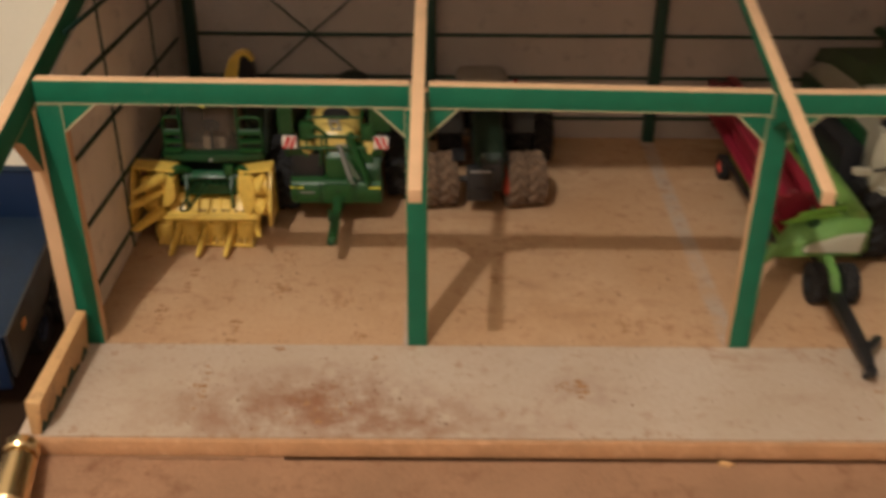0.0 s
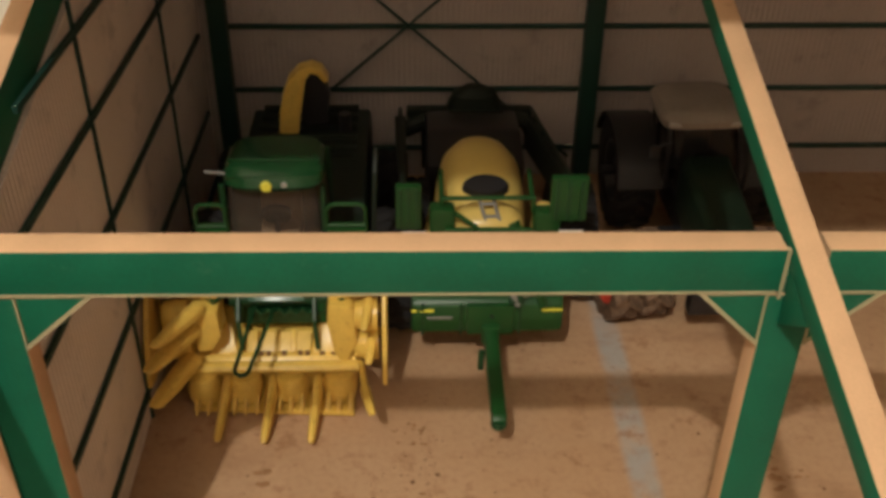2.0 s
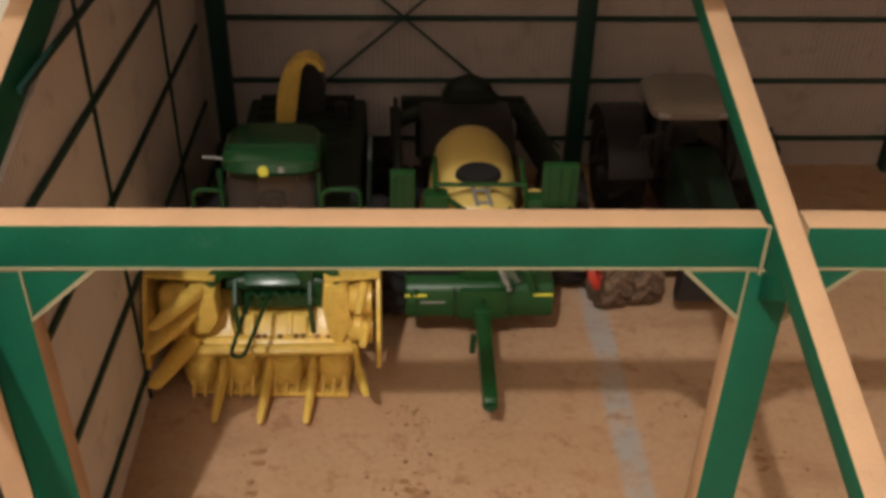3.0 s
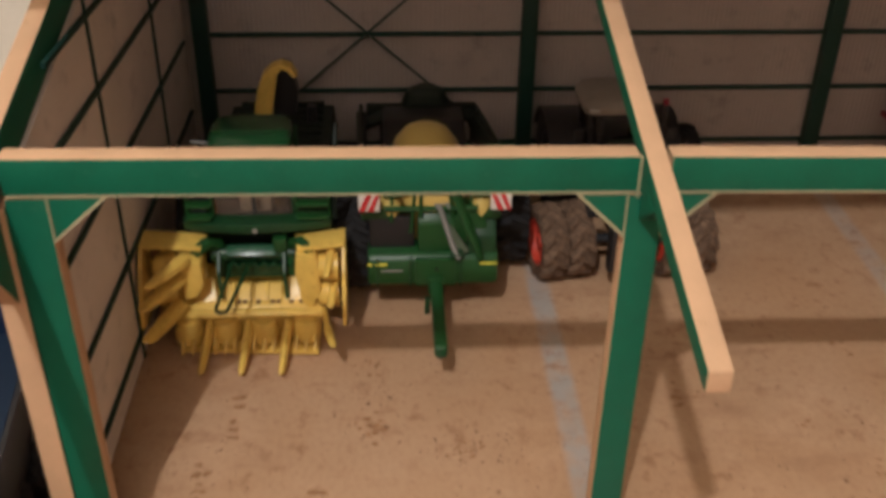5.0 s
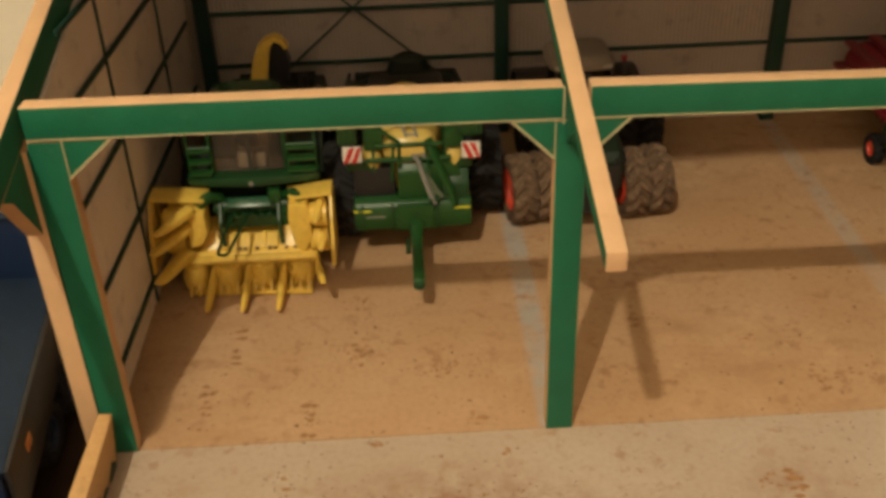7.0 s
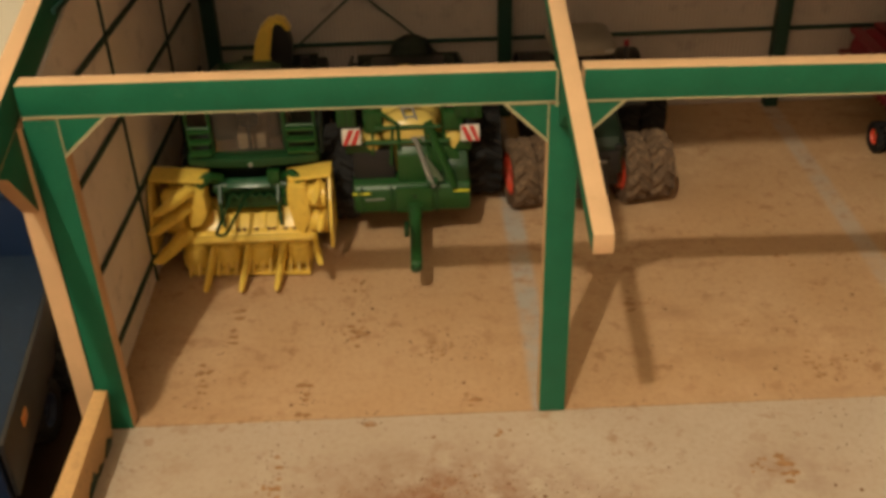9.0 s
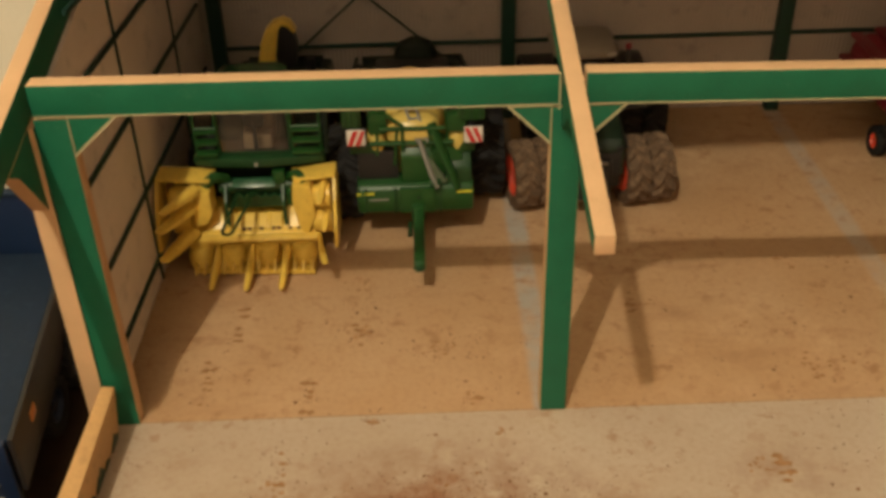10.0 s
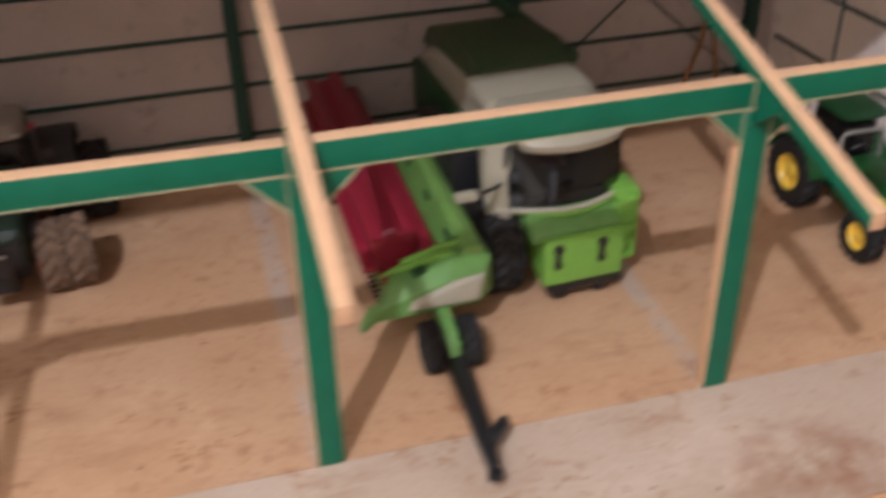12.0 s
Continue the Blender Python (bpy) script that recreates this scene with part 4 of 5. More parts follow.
    bmesh.ops.transform(bm, matrix=Matrix.Translation((-0.0655, 0.1790, 0.0800)) @ Matrix.Rotation(radians(22), 4, "X") @ Matrix.Diagonal((1.0, 0.55, 1, 1)), verts=bm.verts[:])
    part("lid", bm, BLACK, tank, "black oval filling lid")
    # guard rail round the lid
    bm = B()
    tube(bm, [(-0.0860, 0.158, 0.056), (-0.0850, 0.162, 0.086), (-0.0460, 0.162, 0.086), (-0.0450, 0.158, 0.056)], 0.0012, 8)
    tube(bm, [(-0.0850, 0.161, 0.080), (-0.0850, 0.185, 0.086)], 0.0011, 8)
    tube(bm, [(-0.0460, 0.161, 0.080), (-0.0460, 0.185, 0.086)], 0.0011, 8)
    tube(bm, [(-0.0760, 0.157, 0.050), (-0.0740, 0.157, 0.072)], 0.0010, 8)
    tube(bm, [(-0.0540, 0.157, 0.050), (-0.0560, 0.157, 0.072)], 0.0010, 8)
    tube(bm, [(-0.0900, 0.157, 0.0640), (-0.0420, 0.157, 0.0640)], 0.0016, 8)
    tube(bm, [(-0.0840, 0.157, 0.0730), (-0.0470, 0.157, 0.0730)], 0.0013, 8)
    tube(bm, [(-0.0800, 0.156, 0.0825), (-0.0710, 0.156, 0.0755), (-0.0710, 0.156, 0.0600)], 0.0012, 8)
    part("guard_rail", bm, JGREEN, e, "green guard rail")
    # grey ladder laid over the front
    bm = B()
    a, b = Vector((-0.0665, 0.1640, 0.0850)), Vector((-0.0530, 0.1480, 0.0440))
    mid = a.lerp(b, 0.5)
    for s in (-1, 1):
        o = Vector((0.0030 * s, 0, 0))
        tube(bm, [a + o, mid + o], 0.0009, 6)
    for i in range(4):
        p = a.lerp(mid, (i + 0.5) / 4)
        tube(bm, [p - Vector((0.003, 0, 0)), p + Vector((0.003, 0, 0))], 0.0008, 6)
    ladder = part("ladder", bm, LADDER, e, "grey metal ladder")
    part("ladder_rod", tube(B(), [mid + Vector((-0.002, 0, 0.002)), b + Vector((-0.002, 0, 0.003)), b + Vector((0.001, -0.001, -0.004))], 0.0014, 8), LADDER, ladder)
    part("chute", loft(B(), [[(-0.0600, 0.1545, 0.0560), (-0.0555, 0.1545, 0.0550), (-0.0555, 0.1560, 0.0556), (-0.0600, 0.1560, 0.0566)], [(-0.0540, 0.1500, 0.0400), (-0.0465, 0.1500, 0.0420), (-0.0465, 0.1520, 0.0428), (-0.0540, 0.1520, 0.0408)]]), CHUTE, e, "dull grey-green filling chute")
    part("ladder_foot", box(B(), (-0.0560, 0.1465, 0.0405), (-0.0495, 0.1495, 0.0450), 0.0015, turn=(-30, 0, 15)), DGREEN, ladder)
    part("hose", tube(B(), [(-0.0545, 0.160, 0.075), (-0.0490, 0.154, 0.061), (-0.0425, 0.1495, 0.046), (-0.0405, 0.1490, 0.039)], 0.0031, 10, 0.6), JGREEN, e, "green hose arm")
    part("filling_housing", prism(B(), [(0.1530, 0.0370), (0.1545, 0.0480), (0.1600, 0.0560), (0.1700, 0.0560), (0.1700, 0.0370)], 0, -0.0470, -0.0320, 0.0016), DGREEN, e, "dark green housing behind the locker")
    # warning boards
    for x0 in (-0.1022, -0.0362):
        board = part("warning_board", box(B(), (x0, 0.1515, 0.0660), (x0 + 0.0105, 0.1530, 0.0755), 0.0003), WARN_W, e, "red and white striped warning board")
        for i in range(2):
            u = x0 + 0.0046 * i
            lo, hi = 0.0662, 0.0753
            q = [(u, lo), (u + 0.0027, lo), (u + 0.0027 + 0.0040, hi), (u + 0.0040, hi)] if x0 < -0.05 else [(u + 0.0040, lo), (u + 0.0067, lo), (u + 0.0027, hi), (u, hi)]
            q = [(min(max(a, x0 + 0.0002), x0 + 0.0103), z) for a, z in q]
            part("stripe", prism(B(), q, 1, 0.1508, 0.1514, 0.0), WARN_R, board, smooth=0)
    # folded booms with louvred ends
    for x0, x1, y in ((-0.1045, -0.0940, 0.1525), (-0.0395, -0.0240, 0.1580)):
        bm = B()
        box(bm, (x0, y, 0.0765), (x1, y + 0.004, 0.0975), 0.0008)
        bend = part("boom_end", bm, JGREEN, e, "green louvred boom end")
        for i in range(3):
            x = x0 + (x1 - x0) * (i + 0.5) / 3
            part("louvre", box(B(), (x - 0.0007, y - 0.0012, 0.0775), (x + 0.0007, y + 0.0005, 0.0965), 0.0003), DGREEN, bend)
        s = -1 if x0 < -0.07 else 1
        bm = B()
        xo, xi = (x0 + x1) / 2 + 0.002 * s, (x0 + x1) / 2 - 0.004 * s
        for z in (0.0745, 0.0935):
            tube(bm, [(xo, y + 0.003, z), (xo - 0.002, 0.300, z - 0.037)], 0.0012, 6)
        for i in range(9):
            f, g = i / 9, (i + 1) / 9
            xa = lambda q: xo - 0.002 * q
            ya = lambda q: y + 0.003 + q * (0.297 - y)
            tube(bm, [(xa(f), ya(f), (0.0745 if i % 2 else 0.0935) - 0.037 * f), (xa(g), ya(g), (0.0935 if i % 2 else 0.0745) - 0.037 * g)], 0.0008, 5)
        part("boom", bm, SHADE_GREEN, e, "green folded lattice boom darkened for shade")
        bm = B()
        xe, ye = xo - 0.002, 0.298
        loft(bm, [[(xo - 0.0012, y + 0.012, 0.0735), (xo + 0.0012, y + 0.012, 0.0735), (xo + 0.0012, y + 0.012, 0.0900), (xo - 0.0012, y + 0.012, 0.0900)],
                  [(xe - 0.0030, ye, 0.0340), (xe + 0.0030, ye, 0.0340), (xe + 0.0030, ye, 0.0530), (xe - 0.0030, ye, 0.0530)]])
        part("folded_section", bm, SHADE_GREEN, e, "green folded boom section darkened for shade")
        part("lift_arm", tube(B(), [(xe, 0.292, 0.0470), (-0.0625 + 0.0270 * s, 0.294, 0.0520), (-0.0625 + 0.0120 * s, 0.297, 0.0530)], 0.0045, 10), SHADE_GREEN, e, "green boom lift arm darkened for shade")
        part("boom_bracket", box(B(), (min(xo, -0.0655 + 0.02 * s), 0.158, 0.0570), (max(xo, -0.0655 + 0.02 * s), 0.164, 0.0630), 0.001), JGREEN, e)
    # Plain black block fills the space behind the tank
    part("rear_body", prism(B(), [(0.236, 0.022), (0.236, 0.058), (0.262, 0.064), (0.292, 0.060), (0.292, 0.022)], 0, -0.0900, -0.0410, 0.003), BLACK, e, "black block filling the rear behind the tank")
    # rear boom frame
    bm = B()
    for x in (-0.090, -0.041):
        tube(bm, [(x, 0.296, 0.022), (x, 0.298, 0.052), (x * 0.5 - 0.0325, 0.302, 0.056)], 0.0018, 6)
    loft(bm, [oval(-0.0630, 0.299, 0.040, 0.0145, 0.009, 20, 3), oval(-0.0630, 0.299, 0.0600, 0.0148, 0.009, 20, 3), oval(-0.0630, 0.299, 0.0670, 0.0115, 0.008, 20, 2.6), oval(-0.0630, 0.299, 0.0705, 0.0050, 0.004, 20, 2.3)])
    box(bm, (-0.1000, 0.3000, 0.0500), (-0.0310, 0.3060, 0.0560), 0.001)
    cyl(bm, (-0.0770, 0.2880, 0.0572), (-0.0480, 0.2880, 0.0572), 0.004, seg=12)
    rear = part("boom_frame", bm, SHADE_GREEN, e, "green rear boom frame darkened for shade")
    for x in (-0.074, -0.050):
        part("pivot_bolt", cyl(B(), (x, 0.2830, 0.0580), (x, 0.2850, 0.0580), 0.0010, seg=8), GREY, rear)
    # Right wheel widened beyond its tyre to darken the gap towards the tractor
    for x0, x1, o in ((-0.1010, -0.0890, -1), (-0.0310, -0.0095, 1)):
        wheel(e, x0, x1, 0.214, 0.030, RUBBER, RIM_YEL, out=o, lugs=22)
    part("axle", cyl(B(), (-0.090, 0.214, 0.029), (-0.034, 0.214, 0.029), 0.003, seg=10), BLACK, e)


build_sprayer()


# ---- tractor on twin tyres ----
def build_tractor():
    e = thing("twin_wheel_tractor", (0.0475, 0.24, 0.0), "dark green toy tractor with muddy twin tyres and red rims", "tractor")
    cx, cf = 0.0475, 0.0403
    bm = B()
    box(bm, (cx - 0.010, 0.190, 0.018), (cx + 0.010, 0.300, 0.034), 0.002)
    part("chassis", bm, BLACK, e)
    # bonnet
    bm = B()
    rings = []
    for y, w, z0, z1 in ((0.183, 0.0085, 0.030, 0.048), (0.186, 0.0105, 0.029, 0.053), (0.200, 0.0115, 0.030, 0.0575), (0.228, 0.0125, 0.032, 0.0615), (0.246, 0.013, 0.034, 0.064)):
        rings.append([(cx - w, y, z0), (cx + w, y, z0), (cx + w, y, z1 - 0.005), (cx + w * 0.75, y, z1), (cx - w * 0.75, y, z1), (cx - w, y, z1 - 0.005)])
    loft(bm, rings)
    hood = part("bonnet", bevelled(bm, 0.0008), HOOD, e, "dark green bonnet")
    part("grille", box(B(), (cx - 0.0075, 0.1815, 0.031), (cx + 0.0075, 0.1835, 0.046), 0.0008), BLACK, hood, "black grille")
    for s in (-1, 1):
        part("headlight", box(B(), (cx + s * 0.0065 - 0.002, 0.1822, 0.0465), (cx + s * 0.0065 + 0.002, 0.1850, 0.0495), 0.0006), BLACK, hood, "small dark headlight")
    # front linkage weight
    bm = B()
    wx = cf - 0.0010
    prism(bm, [(0.1800, 0.0160), (0.1785, 0.0260), (0.1800, 0.0420), (0.1870, 0.0434), (0.1900, 0.0420), (0.1900, 0.0140), (0.1840, 0.0130)], 0, wx - 0.0105, wx + 0.0105, 0.0016)
    wt = part("front_weight", bm, BLACK, e, "black front weight block")
    part("weight_stripe", box(B(), (wx - 0.0080, 0.1782, 0.0400), (wx + 0.0075, 0.1807, 0.0412), 0.0003), GREY, wt, "pale line on the weight")
    part("tow_hole", box(B(), (wx - 0.003, 0.1780, 0.0265), (wx + 0.003, 0.1800, 0.0283), 0.0004), RUBBER, wt)
    # cab
    bm = B()
    loft(bm, [oval(cx, 0.262, 0.046, 0.0185, 0.0165, 24, 6), oval(cx, 0.262, 0.060, 0.0195, 0.0170, 24, 6), oval(cx - 0.003, 0.263, 0.0803, 0.0175, 0.0160, 24, 6)])
    g = part("cab_window", bm, GLASS, e, "smoked cab glass")
    g.visible_shadow = False
    for sx in (-1, 1):
        for y in (0.2465, 0.278):
            part("cab_pillar", tube(B(), [(cx + sx * 0.0185, y, 0.046), (cx - 0.003 + sx * 0.0175, y, 0.081)], 0.0012, 6), BLACK, e)
    bm = B()
    box(bm, (cx - 0.007, 0.262, 0.045), (cx + 0.007, 0.274, 0.053), 0.002)
    box(bm, (cx - 0.007, 0.272, 0.050), (cx + 0.007, 0.2765, 0.067), 0.002)
    part("seat", bm, GREY, e)
    part("steering_wheel", cyl(B(), (cx, 0.252, 0.0600), (cx, 0.2532, 0.0615), 0.0052, seg=18), BLACK, e)
    bm = B()
    loft(bm, [oval(cx - 0.004, 0.263, 0.0800, 0.0205, 0.0195, 28, 6), oval(cx - 0.004, 0.263, 0.0835, 0.0210, 0.0200, 28, 6), oval(cx - 0.004, 0.264, 0.0870, 0.0185, 0.0175, 28, 5), oval(cx - 0.004, 0.264, 0.0880, 0.0150, 0.0140, 28, 5)])
    roof = part("cab_roof", bm, ROOF_GREY, e, "dusty grey cab roof")
    for s in (-1, 1):
        part("roof_light", box(B(), (cx - 0.004 + s * 0.015 - 0.003, 0.2432, 0.0813), (cx - 0.004 + s * 0.015 + 0.003, 0.2455, 0.0836), 0.0005), GREY, roof)
    part("exhaust", tube(B(), [(cx + 0.0205, 0.244, 0.045), (cx + 0.0215, 0.244, 0.082), (cx + 0.0215, 0.2455, 0.0865)], 0.0017, 8), BLACK, e, "black upright exhaust")
    part("exhaust_cap", cyl(B(), (cx + 0.0215, 0.2448, 0.0850), (cx + 0.0215, 0.2458, 0.0885), 0.0018, seg=8), RED, e)
    for s in (-1, 1):
        part("mirror", box(B(), (cx + s * 0.0270 - 0.0025, 0.2435, 0.0640), (cx + s * 0.0270 + 0.0025, 0.2450, 0.0710), 0.0008), BLACK, e)
        part("mirror_arm", tube(B(), [(cx + s * 0.018, 0.246, 0.072), (cx + s * 0.0270, 0.2445, 0.070)], 0.0007, 5), BLACK, e)
        # fenders over the rear wheels
        bm = B()
        pts = arc((0, 0.288, 0.030), 0.0335, 20, 165, 10, "yz")
        pin = arc((0, 0.288, 0.030), 0.0320, 165, 20, 10, "yz")
        prism(bm, [(p[1], p[2]) for p in pts + pin], 0, min(cx + s * 0.017, cx + s * 0.040), max(cx + s * 0.017, cx + s * 0.040), 0.0)
        part("fender", bm, BLACK, e, "black rear fender")
        bm = B()
        pts = arc((0, 0.2070, 0.0213), 0.0238, 70, 118, 5, "yz")
        pin = arc((0, 0.2070, 0.0213), 0.0228, 118, 70, 5, "yz")
        prism(bm, [(p[1], p[2]) for p in pts + pin], 0, min(cf + s * 0.012, cf + s * 0.022), max(cf + s * 0.012, cf + s * 0.022), 0.0)
        part("front_mudguard", bm, BLACK, e)
        inner, outer = cf + s * 0.0212, cf + s * 0.0368
        steered = []
        for a, b in ((inner, inner + s * 0.0154), (outer, outer + s * 0.0152)):
            steered.append(wheel(e, min(a, b), max(a, b), 0.2070, 0.0213, MUDDY, RIM_RED, rim=0.62, lugs=13, deep=0.060, out=s, label="red front wheel with muddy tyre"))
        steered.append(part("hub_disc", cyl(B(), (inner - s * 0.0006, 0.2070, 0.0213), (inner + s * 0.0030, 0.2070, 0.0213), 0.0118, seg=20, bev=0.0005), RIM_RED, e, "red inner wheel disc"))
        # front wheels turned on their kingpins
        pin = Vector((cf + s * 0.0367, 0.2070, 0.0))
        for ob in steered:
            ob.matrix_basis = Matrix.Translation(pin - Vector((s * 0.0024, 0, 0))) @ Matrix.Rotation(radians(8), 4, "Z") @ Matrix.Translation(-pin)
        a, b = cx + s * 0.0180, cx + s * 0.0385
        wheel(e, min(a, b), max(a, b), 0.2880, 0.0315, RUBBER, BLACK, rim=0.55, lugs=20, out=s, label="black rear wheel")
    wheel(e, cx + 0.0400, cx + 0.0575, 0.2880, 0.0250, RUBBER, BLACK, rim=0.55, lugs=18, out=1, label="smaller outer rear wheel")
    for y, z in ((0.2070, 0.0213), (0.288, 0.0315)):
        part("axle", cyl(B(), (cx - 0.042, y, z), (cx + 0.042, y, z), 0.0028, seg=10), BLACK, e)
    settle(e, 1.5)
    e.location = (0.0490, 0.2285, 0.0)


build_tractor()


# ---- cutting table on its trailer ----
def build_header_trailer():
    e = thing("combine_header_trailer", (0.268, 0.18, 0.0), "lime green combine cutting table with red reel on its low trailer", "header trailer")
    # trailer beam, axle, drawbar
    bm = B()
    box(bm, (0.2700, 0.0600, 0.0130), (0.2800, 0.3050, 0.0190), 0.001)
    beam = part("trailer_beam", bm, BLACK, e, "dark trailer beam")
    bm = B()
    prism(bm, [(0.2690, 0.0600), (0.2800, 0.0600), (0.2762, 0.0050), (0.2748, -0.0150), (0.2715, -0.0345), (0.2668, -0.0345), (0.2665, -0.0150)], 2, 0.0075, 0.0130, 0.0008)
    prism(bm, [(0.2735, -0.0120), (0.2725, -0.0200), (0.2800, -0.0130), (0.2850, -0.0080), (0.2845, -0.0040), (0.2805, -0.0050)], 2, 0.0080, 0.0140, 0.0008)
    bar = part("drawbar", bm, BLACK, e, "dark tapered drawbar")
    part("tow_eye", lathe(B(), [(0.0014, 0.0), (0.0034, 0.0), (0.0038, 0.0020), (0.0034, 0.0040), (0.0014, 0.0040)], (0.2692, -0.0355, 0.0065), "z", 16), BLACK, bar)
    part("jockey_foot", cyl(B(), (0.2690, -0.0300, 0.0), (0.2690, -0.0300, 0.0090), 0.0018, seg=10), BLACK, bar)
    for y in (0.0560, 0.2430):
        for x0, x1, o in ((0.2585, 0.2680, -1), (0.2790, 0.2890, 1)) if y < 0.1 else ((0.2420, 0.2490, -1), (0.2960, 0.3030, 1)):
            wheel(e, x0, x1, y, 0.0140 if y < 0.1 else 0.0105, RUBBER, RUBBER if y < 0.1 else RIM_RED, rim=0.5, lugs=14, out=o, label="small dark trailer wheel")
        part("axle", cyl(B(), (0.2440 if y > 0.1 else 0.262, y, 0.0125), (0.3000 if y > 0.1 else 0.286, y, 0.0125), 0.0016, seg=8), LIME, e)
    bm = B()
    prism(bm, [(0.0450, 0.0132), (0.0520, 0.0225), (0.0740, 0.0290), (0.0800, 0.0260), (0.0800, 0.0190), (0.0560, 0.0132)], 0, 0.2705, 0.2770, 0.001)
    part("front_support", bm, LIME_DULL, e, "lime green support over the axle")
    for y in (0.100, 0.200, 0.290):
        part("cradle", box(B(), (0.2520, y, 0.0185), (0.2980, y + 0.006, 0.0230), 0.0008), BLACK, e)
    # table: trough with back wall
    y0, y1, yt = 0.084, 0.312, 0.236
    bm = B()
    prism(bm, [(0.2460, 0.0240), (0.2960, 0.0240), (0.3010, 0.0520), (0.2950, 0.0545), (0.2900, 0.0530), (0.2850, 0.0380), (0.2740, 0.0290), (0.2470, 0.0270)], 1, y0, yt, 0.0008)
    table = part("trough", bm, LIME_DUSTY, e, "lime green table with tall back wall")
    for y in (0.105, 0.150, 0.195):
        part("wall_slot", box(B(), (0.2865, y, 0.0440), (0.2900, y + 0.010, 0.0480), 0.0008, turn=(0, -12, 0)), DGREEN, table, "dark slot in the back wall")
    part("auger", cyl(B(), (0.2700, y0 + 0.003, 0.0375), (0.2700, yt - 0.003, 0.0375), 0.0060, seg=14), GREY, table)
    for k in range(31):
        x = y0 + 0.004 + k * 0.0048
        part("knife_finger", box(B(), (0.2410, x, 0.0243), (0.2462, x + 0.0016, 0.0258), 0.0), BLACK, table, smooth=0)
    # reel
    c = (0.2560, 0.0480)
    R = 0.0165
    reel = part("reel", cyl(B(), (c[0], y0 + 0.016, c[1]), (c[0], y1 - 0.004, c[1]), 0.0135, seg=18, bev=0.002), RED, e, "dark red plastic reel")
    for k in range(6):
        a = math.pi * k / 3 + 0.2
        bx, bz = c[0] + R * math.cos(a), c[1] + R * math.sin(a)
        bm = B()
        box(bm, (bx - 0.0040, y0 + 0.006, bz - 0.0014), (bx + 0.0040, y1 - 0.004, bz + 0.0014), 0.0006)
        bat = part("reel_bat", bm, RED, reel)
        bm = B()
        for j in range(30):
            y = y0 + 0.010 + j * 0.0072
            tube(bm, [(bx, y, bz), (bx + 0.0008, y, bz - 0.0075)], 0.0006, 4)
        part("tine_row", bm, RED, bat, smooth=0)
    # end dividers
    bm = B()
    loft(bm, [[(0.2440, 0.0900, 0.0280), (0.3030, 0.0920, 0.0250), (0.3030, 0.0920, 0.0500), (0.2850, 0.0900, 0.0510), (0.2520, 0.0900, 0.0450)],
              [(0.2380, 0.0790, 0.0270), (0.3050, 0.0820, 0.0250), (0.3040, 0.0820, 0.0470), (0.2830, 0.0810, 0.0490), (0.2480, 0.0790, 0.0405)],
              [(0.2300, 0.0690, 0.0250), (0.2950, 0.0710, 0.0260), (0.2960, 0.0720, 0.0400), (0.2760, 0.0720, 0.0420), (0.2390, 0.0700, 0.0320)]])
    nose = part("end_divider", bevelled(bm, 0.0014), LIME_DULL, e, "lime and white end divider")
    bm = B()
    loft(bm, [[(0.2540, 0.0690, 0.0300), (0.2960, 0.0720, 0.0290), (0.2985, 0.0730, 0.0440), (0.2800, 0.0730, 0.0420), (0.2580, 0.0710, 0.0350)],
              [(0.2580, 0.0668, 0.0305), (0.2935, 0.0688, 0.0295), (0.2960, 0.0700, 0.0425), (0.2800, 0.0700, 0.0405), (0.2610, 0.0680, 0.0345)]])
    part("divider_panel", bevelled(bm, 0.0010), WHITE, nose, "off-white divider panel")
    part("divider_tip", cyl(B(), (0.2390, 0.0740, 0.0305), (0.2290, 0.0670, 0.0235), 0.0050, 0.0020, 10), LIME_DULL, nose)
    part("divider_fin", prism(B(), [(0.2440, 0.0425), (0.2560, 0.0480), (0.2800, 0.0520), (0.2850, 0.0500), (0.2700, 0.0470)], 1, 0.0840, 0.0880, 0.0008), LIME, nose, "lime upper edge of the divider")
    part("divider_slot", box(B(), (0.2600, 0.0785, 0.0440), (0.2680, 0.0830, 0.0475), 0.0008, turn=(0, -14, 12)), DGREEN, nose, "dark slot")
    bm = B()
    prism(bm, [(0.2460, 0.0240), (0.3030, 0.0240), (0.3030, 0.0520), (0.2860, 0.0540), (0.2480, 0.0420)], 1, yt, yt + 0.003, 0.0008)
    part("end_plate", bm, DGREEN, e)
    part("reel_carrier", box(B(), (0.2500, y1 - 0.006, 0.0185), (0.2620, y1 - 0.001, 0.0480), 0.001), BLACK, e, "dark stay under the reel")
    part("reel_arm", tube(B(), [(0.2960, 0.0960, 0.0500), (0.2750, 0.0900, 0.0520), (c[0], 0.0880, c[1])], 0.0018, 8), LIME, e, "lime green reel arm")


build_header_trailer()


